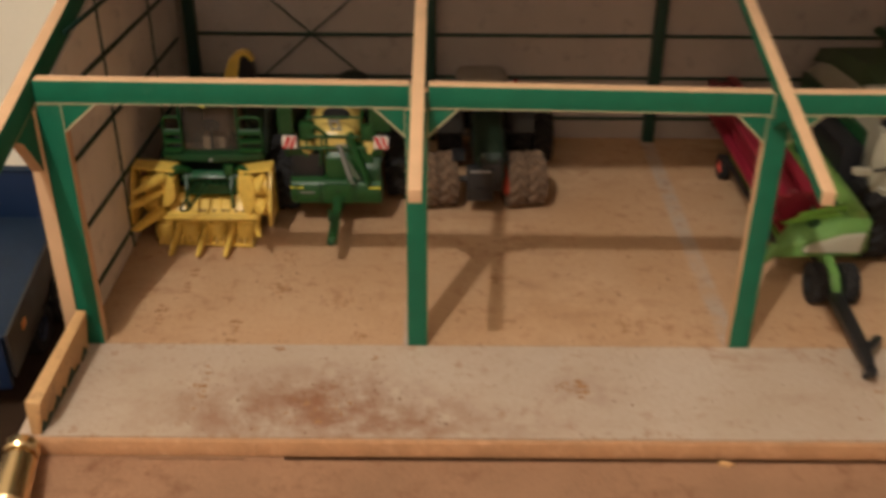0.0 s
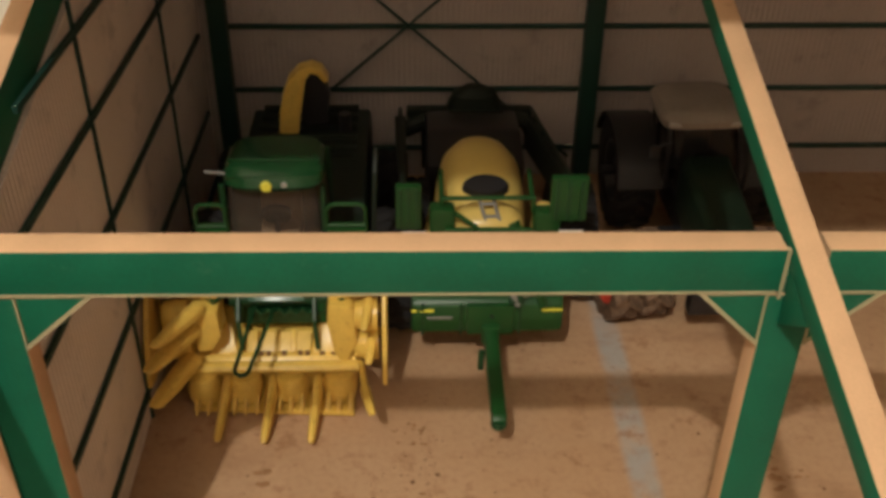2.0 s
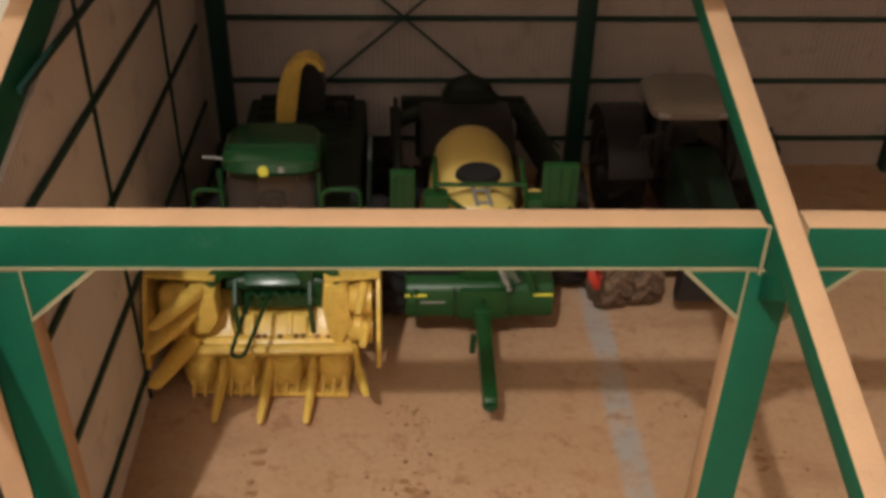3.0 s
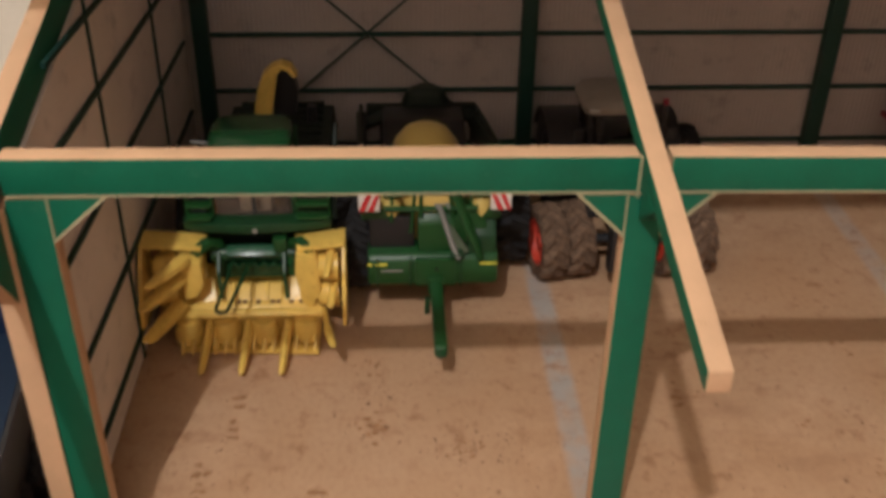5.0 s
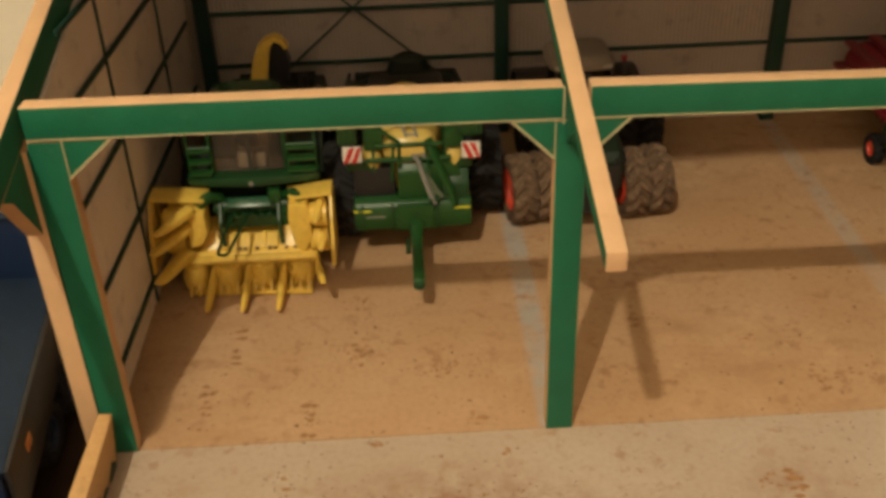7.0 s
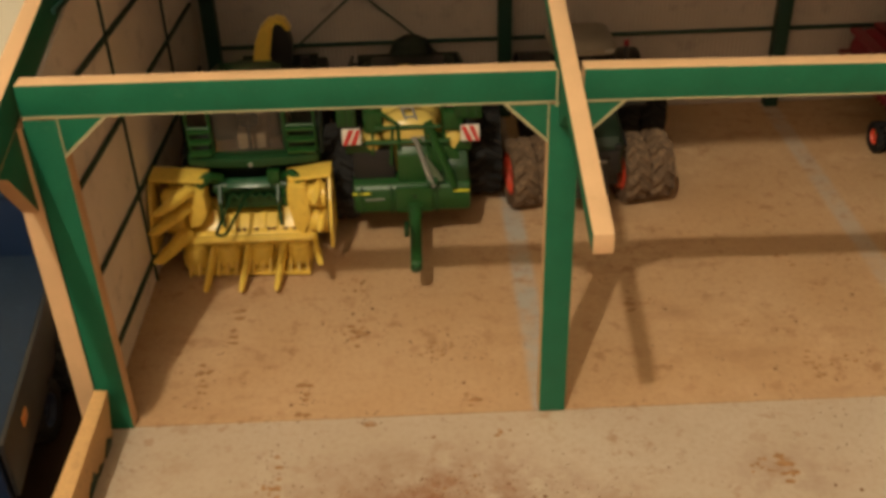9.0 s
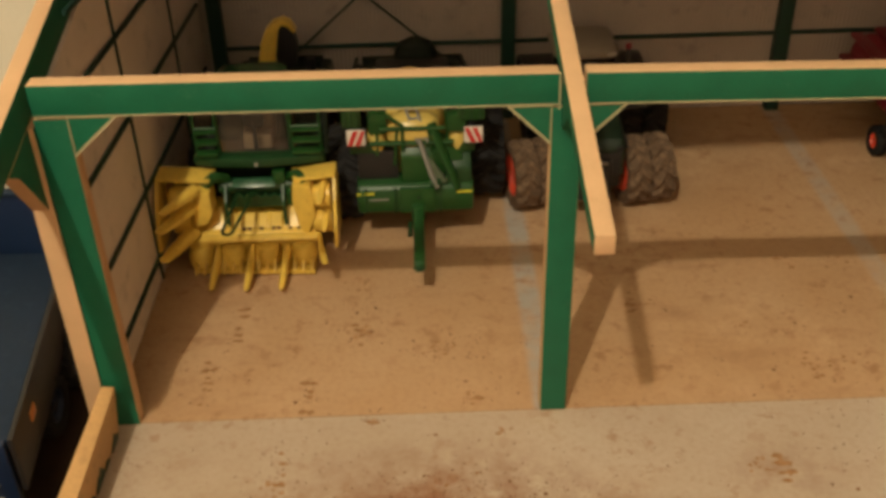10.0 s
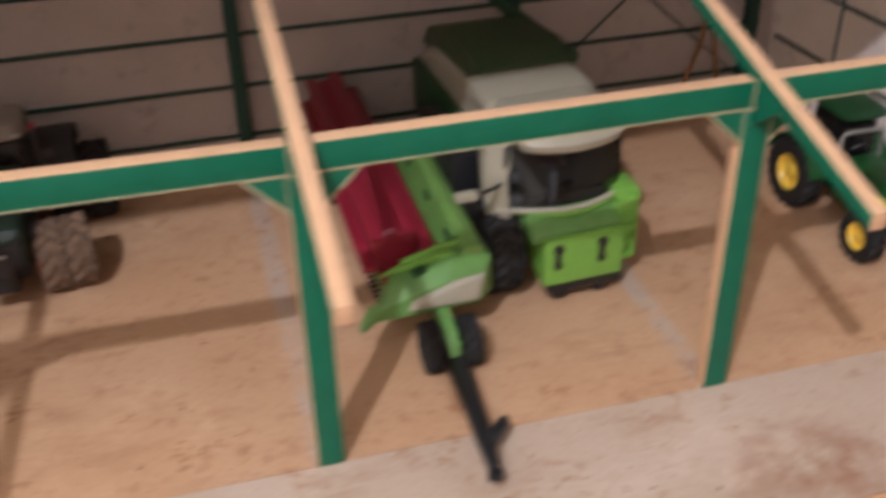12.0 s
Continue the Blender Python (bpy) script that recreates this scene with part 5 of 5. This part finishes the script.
# ---- combine harvester ----
def build_combine():
    e = thing("combine_harvester", (0.37, 0.2, 0.0), "lime green and off-white toy combine harvester without its header", "combine")
    # main body
    bm = B()
    rings = []
    for y, x0, x1, z0, z1 in ((0.128, 0.330, 0.402, 0.030, 0.092), (0.150, 0.330, 0.404, 0.026, 0.104), (0.200, 0.330, 0.404, 0.026, 0.110), (0.260, 0.331, 0.402, 0.030, 0.104), (0.300, 0.335, 0.394, 0.034, 0.086)):
        rings.append([(x0, y, z0), (x1, y, z0), (x1, y, z1 - 0.012), (x1 - 0.012, y, z1), (x0 + 0.012, y, z1), (x0, y, z1 - 0.012)])
    loft(bm, rings)
    body = part("body", bevelled(bm, 0.0020), WHITE, e, "off-white side body")
    bm = B()
    rings = []
    for y, x0, x1, z0, z1 in ((0.180, 0.332, 0.398, 0.100, 0.1095), (0.205, 0.332, 0.400, 0.100, 0.1145), (0.255, 0.333, 0.398, 0.096, 0.1100), (0.300, 0.337, 0.392, 0.083, 0.0940)):
        rings.append([(x0, y, z0), (x1, y, z0), (x1 - 0.004, y, z1), (x0 + 0.004, y, z1)])
    loft(bm, rings)
    part("grain_tank_cover", bevelled(bm, 0.0015), OLIVE, body, "dusty dark green grain tank cover")
    bm = B()
    cyl(bm, (0.3985, 0.190, 0.1060), (0.3880, 0.300, 0.1085), 0.0045, 0.0038, 14)
    part("unloading_tube", bm, DGREEN, body, "dark unloading tube")
    # Left panel in dark green: shade on that side put into colour
    for x0, x1, m, l in ((0.326, 0.331, DGREEN, "side panel coloured dark green for shade"), (0.402, 0.407, LIME, "lime green side panel")):
        part("side_panel", box(B(), (x0, 0.165, 0.040), (x1, 0.290, 0.078), 0.0020), m, body, l)
    # Added block, no known part, that darkens the gap beside the body
    part("dark_gap_block", box(B(), (0.3095, 0.1560, 0.0080), (0.3262, 0.2300, 0.0700), 0.003), BLACK, body, "black block filling the dark gap beside the body")
    # feeder house with two slots
    bm = B()
    prism(bm, [(0.0890, 0.0155), (0.0890, 0.0455), (0.0910, 0.0462), (0.0960, 0.0420), (0.1300, 0.0420), (0.1300, 0.0260), (0.0960, 0.0155)], 0, 0.3400, 0.3880, 0.0012)
    feed = part("feeder_house", bm, LIME, e, "lime green feeder front plate")
    # Throat in duller lime: the cab's shade over it put into colour
    part("throat", prism(B(), [(0.0925, 0.0425), (0.0935, 0.0470), (0.1060, 0.0550), (0.1300, 0.0550), (0.1300, 0.0425)], 0, 0.3345, 0.3875, 0.0015), LIME_DULL, feed, "lime throat coloured dull for the cab's shade")
    for x in (0.3480, 0.3746):
        bm = B()
        box(bm, (x - 0.0020, 0.0880, 0.0270), (x + 0.0020, 0.0905, 0.0410), 0.0010)
        cyl(bm, (x, 0.0879, 0.0390), (x, 0.0905, 0.0390), 0.0032, seg=14)
        cyl(bm, (x, 0.0879, 0.0285), (x, 0.0905, 0.0285), 0.0026, seg=14)
        part("slot", bm, BLACK, feed, "black slot")
    part("foot_bar", box(B(), (0.3440, 0.0920, 0.0070), (0.3900, 0.1050, 0.0157), 0.0012), BLACK, feed, "dark under bar")
    for x in (0.3530, 0.3780):
        part("roller", cyl(B(), (x - 0.003, 0.0970, 0.0055), (x + 0.003, 0.0970, 0.0055), 0.0045, seg=12), BLACK, feed)
    # cab
    def cabring(z, yf, yb, w, nose):
        m = 0.3592
        front = [(m + w * math.sin(a), yf - nose + (0.008 + nose) * (1 - math.cos(a)) ** 0.85, z) for a in (radians(-90 + 15 * i) for i in range(13))]
        return [(m - w, yb, z)] + front + [(m + w, yb, z)]
    bm = B()
    loft(bm, [cabring(0.0585, 0.1045, 0.137, 0.0335, 0.002), cabring(0.0750, 0.1010, 0.137, 0.0345, 0.002), cabring(0.0965, 0.1030, 0.137, 0.0320, 0.002)])
    g = part("windscreen", bm, SCREEN, e, "dark curved windscreen")
    g.visible_shadow = False
    bm = B()
    box(bm, (0.3540, 0.1250, 0.0560), (0.3680, 0.1360, 0.0640), 0.002)
    box(bm, (0.3540, 0.1340, 0.0600), (0.3680, 0.1380, 0.0840), 0.002)
    part("seat", bm, BLACK, e)
    part("steering_column", tube(B(), [(0.3535, 0.1110, 0.0590), (0.3525, 0.1130, 0.0800)], 0.0022, 8), CABIN, e, "pale steering column")
    part("console", box(B(), (0.3270, 0.1120, 0.0585), (0.3360, 0.1240, 0.0640), 0.0015), CABIN, e, "grey-green cab console")
    part("steering_wheel", lathe(B(), [(0.0052, -0.0006), (0.0064, -0.0006), (0.0064, 0.0006), (0.0052, 0.0006)], (0.3525, 0.1150, 0.0810), "z", 20), CABIN, e)
    part("display", box(B(), (0.3300, 0.1150, 0.0720), (0.3350, 0.1180, 0.0780), 0.0008), CABIN, e, "pale cab display")
    bm = B()
    box(bm, (0.3245, 0.1372, 0.0530), (0.391, 0.1400, 0.0980), 0.0)
    part("cab_rear", bm, BLACK, e)
    for x in (0.3238, 0.3905, 0.3520):
        part("cab_pillar", tube(B(), [(x, 0.1110, 0.0530) if x != 0.3520 else (x, 0.1045, 0.0530), (x, 0.1080, 0.0970) if x != 0.3520 else (x, 0.1010, 0.0970)], 0.0016, 6), BLACK, e)
    # white A-shoulder on one side and curved lower band
    bm = B()
    loft(bm, [[(0.3150, 0.1150, 0.0530), (0.3262, 0.1060, 0.0530), (0.3262, 0.1180, 0.0530), (0.3200, 0.1380, 0.0530)],
              [(0.3130, 0.1180, 0.0780), (0.3235, 0.1050, 0.0780), (0.3240, 0.1180, 0.0780), (0.3185, 0.1380, 0.0780)],
              [(0.3160, 0.1200, 0.0965), (0.3265, 0.1070, 0.0965), (0.3265, 0.1180, 0.0965), (0.3210, 0.1380, 0.0965)]])
    part("cab_shoulder", bevelled(bm, 0.0012), WHITE, e, "off-white cab corner")
    bm = B()
    tube(bm, [(0.3280, 0.1110, 0.0565), (0.3400, 0.1050, 0.0555), (0.3550, 0.1015, 0.0545), (0.3690, 0.1015, 0.0545), (0.3840, 0.1050, 0.0565), (0.3960, 0.1110, 0.0605)], 0.0030, 10, 0.7)
    sill = part("cab_sill", bm, LIME, e, "lime band under the windscreen")
    bm = B()
    tube(bm, [(0.3195, 0.1115, 0.0585), (0.3235, 0.1090, 0.0582), (0.3400, 0.1030, 0.0580), (0.3550, 0.0998, 0.0576), (0.3690, 0.0998, 0.0578), (0.3840, 0.1030, 0.0595), (0.3900, 0.1055, 0.0612)], 0.0019, 8, 0.7)
    part("sill_trim", bm, WHITE, sill, "off-white strip")
    bm = B()
    loft(bm, [[(p[0], p[1], 0.0965) for p in cabring(0, 0.0960, 0.1480, 0.0290, 0.004)], [(p[0], p[1], 0.1015) for p in cabring(0, 0.0945, 0.1500, 0.0300, 0.004)],
              [(p[0], p[1], 0.1070) for p in cabring(0, 0.1000, 0.1480, 0.0280, 0.003)], [(p[0], p[1], 0.1090) for p in cabring(0, 0.1080, 0.1440, 0.0230, 0.002)]])
    part("cab_roof", bevelled(bm, 0.0008), WHITE, e, "off-white rounded cab roof")
    bm = B()
    box(bm, (0.3250, 0.1440, 0.0960), (0.3925, 0.1830, 0.1085), 0.0075)
    part("roof_fairing", bm, WHITE, e, "off-white fairing behind the cab")
    # ladder and platform
    part("ladder_box", box(B(), (0.3880, 0.1000, 0.0150), (0.4015, 0.1220, 0.0600), 0.0016), LIME, e)
    bm = B()
    box(bm, (0.3905, 0.0980, 0.0180), (0.4000, 0.1150, 0.0205), 0.0006)
    lad = part("ladder", bm, LIME, e, "lime green ladder")
    for z in (0.027, 0.036, 0.045, 0.054):
        part("rung", box(B(), (0.3905, 0.0975, z), (0.3990, 0.1010, z + 0.0036), 0.0008), LIME, lad)
    part("ladder_rail", box(B(), (0.3988, 0.0980, 0.0180), (0.4008, 0.1040, 0.0620), 0.0008), LIME, lad)
    bm = B()
    box(bm, (0.3860, 0.1000, 0.0560), (0.4015, 0.1300, 0.0635), 0.0030)
    part("platform", bm, LIME, e, "lime green platform")
    # mirror on a stalk
    bm = B()
    box(bm, (0.2900, 0.0930, 0.0770), (0.3030, 0.0990, 0.0820), 0.0018)
    m = part("mirror", bm, WHITE, e, "off-white folded mirror")
    part("mirror_arm", tube(B(), [(0.3020, 0.0960, 0.0790), (0.3160, 0.1050, 0.0760), (0.3280, 0.1150, 0.0740)], 0.0012, 6), BLACK, m)
    for x0, x1, y, o in ((0.3120, 0.3320, 0.1230, -1), (0.3820, 0.4000, 0.1400, 1)):
        wheel(e, x0, x1, y, 0.0290, RUBBER, RUBBER, out=o, lugs=20, label="large black drive wheel")
        wheel(e, x0 + 0.004, x1 - 0.004, 0.2700, 0.0180, RUBBER, LIME, out=o, lugs=16)
    part("axle", cyl(B(), (0.320, 0.123, 0.029), (0.408, 0.123, 0.029), 0.004, seg=10), BLACK, e)
    settle(e, 3)
    e.location = (0.3615, 0.2, 0.0)


build_combine()


# ---- small green tractor with yellow rims ----
def build_small_tractor():
    e = thing("small_green_tractor", (0.548, 0.11, 0.0), "green toy tractor with yellow wheel rims", "tractor")
    cx = 0.550
    bm = B()
    box(bm, (cx - 0.007, 0.070, 0.016), (cx + 0.007, 0.165, 0.028), 0.002)
    part("chassis", bm, DGREEN, e)
    bm = B()
    rings = []
    for y, w, z0, z1 in ((0.062, 0.008, 0.022, 0.040), (0.066, 0.010, 0.021, 0.044), (0.100, 0.011, 0.022, 0.047), (0.118, 0.0115, 0.023, 0.048)):
        rings.append([(cx - w, y, z0), (cx + w, y, z0), (cx + w, y, z1 - 0.005), (cx + w * 0.7, y, z1), (cx - w * 0.7, y, z1), (cx - w, y, z1 - 0.005)])
    loft(bm, rings)
    hood = part("bonnet", bevelled(bm, 0.0008), JGREEN, e, "bright green bonnet")
    part("grille", box(B(), (cx - 0.007, 0.0605, 0.024), (cx + 0.007, 0.0625, 0.039), 0.0006), BLACK, hood)
    part("stripe", box(B(), (cx - 0.0122, 0.072, 0.0370), (cx - 0.0110, 0.115, 0.0390), 0.0003), LAMP_Y, hood, "yellow bonnet stripe")
    part("exhaust", tube(B(), [(cx + 0.006, 0.095, 0.046), (cx + 0.006, 0.095, 0.066)], 0.0014, 8), GREY, e)
    bm = B()
    box(bm, (cx - 0.008, 0.135, 0.032), (cx + 0.008, 0.148, 0.038), 0.002)
    box(bm, (cx - 0.008, 0.146, 0.036), (cx + 0.008, 0.150, 0.050), 0.002)
    part("seat", bm, BLACK, e, "black seat")
    part("steering_wheel", cyl(B(), (cx, 0.124, 0.0480), (cx, 0.1252, 0.0490), 0.0055, seg=16), BLACK, e)
    for y, h in ((0.122, 0.062), (0.160, 0.070)):
        part("roll_bar", tube(B(), [(cx - 0.0150, y, 0.030), (cx - 0.0145, y, h - 0.003), (cx - 0.0120, y, h), (cx + 0.0120, y, h), (cx + 0.0145, y, h - 0.003), (cx + 0.0150, y, 0.030)], 0.0012, 6), LADDER, e, "dull grey roll bar")
    bm = B()
    loft(bm, [oval(cx, 0.141, 0.031, 0.0140, 0.0180, 24, 6), oval(cx, 0.141, 0.066, 0.0125, 0.0175, 24, 6)])
    part("cab_window", bm, GLASS, e, "dark cab glass").visible_shadow = False
    bm = B()
    loft(bm, [oval(cx, 0.141, 0.0712, 0.0165, 0.0220, 24, 5), oval(cx, 0.141, 0.0740, 0.0165, 0.0220, 24, 5), oval(cx, 0.141, 0.0755, 0.0140, 0.0195, 24, 5)])
    part("cab_roof", bm, DGREEN, e, "dark green cab roof")
    part("rear_deck", box(B(), (cx - 0.014, 0.118, 0.026), (cx + 0.014, 0.168, 0.031), 0.0015), DGREEN, e)
    part("engine_block", box(B(), (cx - 0.0125, 0.076, 0.015), (cx + 0.0125, 0.112, 0.024), 0.0015), BLACK, e)
    part("tool_box", box(B(), (cx - 0.020, 0.098, 0.024), (cx - 0.013, 0.116, 0.034), 0.0012), JGREEN, e)
    for s in (-1, 1):
        bm = B()
        pts = arc((0, 0.150, 0.0235), 0.0262, 15, 165, 10, "yz")
        pin = arc((0, 0.150, 0.0235), 0.0250, 165, 15, 10, "yz")
        prism(bm, [(p[1], p[2]) for p in pts + pin], 0, min(cx + s * 0.013, cx + s * 0.029), max(cx + s * 0.013, cx + s * 0.029), 0.0)
        part("fender", bm, JGREEN, e, "green fender")
        a, b = cx + s * 0.0170, cx + s * 0.0300
        wheel(e, min(a, b), max(a, b), 0.150, 0.0235, RUBBER, RIM_YEL, rim=0.51, lugs=18, out=s, label="bright yellow rear rim")
        a, b = cx + s * 0.0150, cx + s * 0.0260
        wheel(e, min(a, b), max(a, b), 0.0780, 0.0165, RUBBER, RIM_YEL, rim=0.52, lugs=16, out=s, label="bright yellow front rim")
    e.location = (0.556, 0.114, 0.0)


build_small_tractor()


# ---- blue flat trailer beside the shed ----
def build_trailer():
    e = thing("blue_trailer", (-0.262, 0.02, -0.012), "dark blue toy trailer with tall headboard beside the shed", "trailer")
    bm = B()
    prism(bm, [(-0.2265, -0.0530), (-0.2950, -0.0600), (-0.3080, 0.0880), (-0.2430, 0.0880)], 2, 0.0375, 0.0425, 0.0008)
    bed = part("bed", bm, BLUE_FLOOR, e, "dusty blue-grey trailer bed")
    bm = B()
    box(bm, (-0.3090, 0.0885, 0.0300), (-0.2410, 0.0925, 0.0760), 0.0010)
    hb = part("headboard", bm, BLUE, e, "dark blue headboard")
    part("headboard_rim", box(B(), (-0.3100, 0.0875, 0.0760), (-0.2400, 0.0940, 0.0785), 0.0007), BLUE_FLOOR, hb)
    bm = B()
    prism(bm, [(-0.2262, -0.0540), (-0.2242, -0.0535), (-0.2405, 0.0880), (-0.2428, 0.0880)], 2, 0.0140, 0.0430, 0.0004)
    side = part("side_board", bm, BLACK, e, "dark side board")
    part("side_reflector", box(B(), (-0.2285, -0.0280, 0.0290), (-0.2268, -0.0200, 0.0340), 0.0005, turn=(0, 0, 6.5)), ORANGE, side, "small orange reflector")
    bm = B()
    box(bm, (-0.2960, -0.0600, 0.0080), (-0.2270, -0.0555, 0.0425), 0.0010, turn=(0, 0, 5.5))
    tail = part("tailboard", bm, BLUE, e, "dark blue ribbed tailboard")
    for z in (0.013, 0.021, 0.029, 0.037):
        part("tail_rib", box(B(), (-0.2930, -0.0620, z), (-0.2330, -0.0590, z + 0.0011), 0.0004, turn=(0, 0, 5.5)), LADDER, tail, "thin pale rib")
    for s in (-0.2850, -0.2400):
        part("chassis_rail", box(B(), (s - 0.003, -0.0500, 0.0200), (s + 0.003, 0.0850, 0.0375), 0.001), BLACK, e)
    for y in (0.0120, 0.0480):
        for x0, x1, o in ((-0.2990, -0.2870, -1), (-0.2420, -0.2320, 1)):
            wheel(e, x0, x1, y, 0.0155, RUBBER, BLUE, out=o, lugs=16, height=-0.012)
    e.location.x -= 0.0065


build_trailer()


# ---- odds and ends ----
def build_brass():
    e = thing("brass_fitting", (-0.215, -0.115, -0.012), "short polished brass hose fitting lying by the apron", "fitting")
    a, b = Vector((-0.2160, -0.0950, -0.0012)), Vector((-0.2065, -0.1450, -0.0012))
    d = (b - a)
    bm = B()
    cyl(bm, a, a + d * 0.18, 0.0098, 0.0102, 20, 0.0016)
    cyl(bm, a + d * 0.26, a + d * 1.0, 0.0100, 0.0106, 20, 0.0016)
    body = part("body", bm, BRASS, e)
    part("collar", cyl(B(), a + d * 0.17, a + d * 0.27, 0.0074, 0.0074, 6, 0.0006), BRASS, body, "hexagonal brass collar")


build_brass()

for pts, r in (([(0.523, 0.300, 0.0016), (0.533, 0.305, 0.028), (0.544, 0.309, 0.052), (0.548, 0.311, 0.085)], 0.0020), ([(0.558, 0.298, 0.0016), (0.555, 0.304, 0.040), (0.551, 0.311, 0.080)], 0.0018)):
    st = solid("wooden_stick", tube(B(), pts, r, 7), TWIG, "thin brown wooden stick leaning on the back wall", "stick")
    tagged(st, group="sticks against the wall")

solid("wood_chip", prism(B(), [(0.1665, -0.0945), (0.1690, -0.0932), (0.1735, -0.0940), (0.1765, -0.0955), (0.1730, -0.0965), (0.1690, -0.0958)], 2, -0.0121, -0.0100, 0.0003), PINE, "small pale wood chip lying by the board seam", "wood chip")

# ---- loose soil on floor and apron ----
rng = random.Random(7)


def crumbs(name, spots, label):
    bm = B()
    for cx, cy, sx, sy, count, z in spots:
        for _ in range(count):
            x, y = rng.gauss(cx, sx), rng.gauss(cy, sy)
            if not -0.0845 < y < 0.30 or not -0.2 < x < 0.6:
                continue
            zz = z if y > 0.0015 else -0.0003
            r = rng.uniform(0.0003, 0.0007) * (1.8 if rng.random() < 0.05 else 1)
            k = 5
            a0 = rng.random() * 6
            ring = [bm.verts.new((x + r * rng.uniform(0.7, 1.3) * math.cos(a0 + 2 * math.pi * i / k), y + r * rng.uniform(0.7, 1.3) * math.sin(a0 + 2 * math.pi * i / k), zz - 0.00005)) for i in range(k)]
            top = bm.verts.new((x, y, zz + r * 0.7))
            for i in range(k):
                bm.faces.new((ring[i], ring[(i + 1) % k], top))
    ob = part(name, bm, CRUMB, None, smooth=0)
    tagged(ob, label, "soil", kind="stuff")


crumbs("soil_crumbs", [(-0.055, -0.055, 0.04, 0.016, 380, 0), (-0.119, 0.014, 0.004, 0.006, 26, 0), (-0.095, 0.082, 0.012, 0.014, 60, 0), (-0.052, 0.052, 0.014, 0.007, 60, 0), (-0.088, -0.001, 0.003, 0.004, 18, 0),
                      (0.10, 0.05, 0.05, 0.03, 70, 0), (0.125, -0.02, 0.012, 0.02, 50, 0), (0.03, 0.10, 0.012, 0.006, 16, 0), (-0.165, 0.045, 0.006, 0.02, 30, 0), (-0.13, -0.05, 0.01, 0.02, 40, 0), (-0.045, 0.02, 0.02, 0.01, 24, 0), (0.30, -0.03, 0.08, 0.03, 90, 0), (0.2, 0.12, 0.1, 0.08, 60, 0)], "dark dry soil crumbs scattered over the boards")


def mud(name, label):
    """Flat lumps of dried mud: tread prints in short tracks, and single clods."""
    bm = B()

    def lump(x, y, r, flat=0.35):
        if y < -0.082:
            return
        z = 0.0 if y > 0.0015 else -0.0003
        k = 9
        a0 = rng.random() * 6
        sx, sy = rng.uniform(0.8, 1.5), rng.uniform(0.6, 1.0)
        rad = [r * rng.uniform(0.65, 1.2) for _ in range(k)]
        rings = []
        for f, h in ((1.0, -0.00005), (0.72, r * flat * 0.8)):
            rings.append([bm.verts.new((x + rad[i] * f * sx * math.cos(a0 + 2 * math.pi * i / k), y + rad[i] * f * sy * math.sin(a0 + 2 * math.pi * i / k), z + h * (rng.uniform(0.7, 1.2) if h > 0 else 1))) for i in range(k)])
        top = bm.verts.new((x, y, z + r * flat))
        for i in range(k):
            bm.faces.new((rings[0][i], rings[0][(i + 1) % k], rings[1][(i + 1) % k], rings[1][i]))
            bm.faces.new((rings[1][i], rings[1][(i + 1) % k], top))

    for x, ya, yb in ((-0.120, 0.004, 0.030), (-0.128, -0.068, -0.022), (-0.160, 0.062, 0.090), (-0.170, 0.012, 0.046), (-0.097, 0.055, 0.072), (0.097, -0.050, -0.030), (0.050, 0.076, 0.096), (0.133, 0.012, 0.036)):
        y = ya
        while y < yb:
            for s in (-1, 1):
                if rng.random() < 0.6:
                    lump(x + s * 0.0016 + rng.gauss(0, 0.0006), y + rng.gauss(0, 0.0006), rng.uniform(0.0014, 0.0027), 0.07)
            y += rng.uniform(0.0045, 0.0065)
    for x, y, r, n in ((-0.088, -0.004, 0.0024, 7), (-0.056, 0.050, 0.0075, 26), (-0.096, 0.066, 0.0070, 22), (-0.097, 0.108, 0.0090, 20), (-0.040, 0.012, 0.0050, 9), (-0.028, -0.012, 0.0040, 6), (0.057, 0.083, 0.0040, 8), (0.107, 0.059, 0.0060, 6), (0.131, 0.023, 0.0080, 14), (0.150, 0.030, 0.0080, 12), (0.147, 0.119, 0.0080, 8), (0.180, 0.118, 0.0080, 8), (0.090, -0.042, 0.0080, 14), (-0.130, -0.045, 0.0060, 10), (-0.055, -0.060, 0.0200, 46), (0.30, -0.040, 0.0400, 26), (0.28, 0.03, 0.0400, 20)):
        for _ in range(n):
            lump(rng.gauss(x, r * 0.62), rng.gauss(y, r * 0.5), rng.uniform(0.0004, 0.0013) * (1.6 if rng.random() < 0.12 else 1), 0.3)
    ob = part(name, bm, MUD, None, smooth=0)
    tagged(ob, label, "mud", kind="stuff")


mud("mud_clods", "dried brown mud clods and tyre tread prints on the boards")
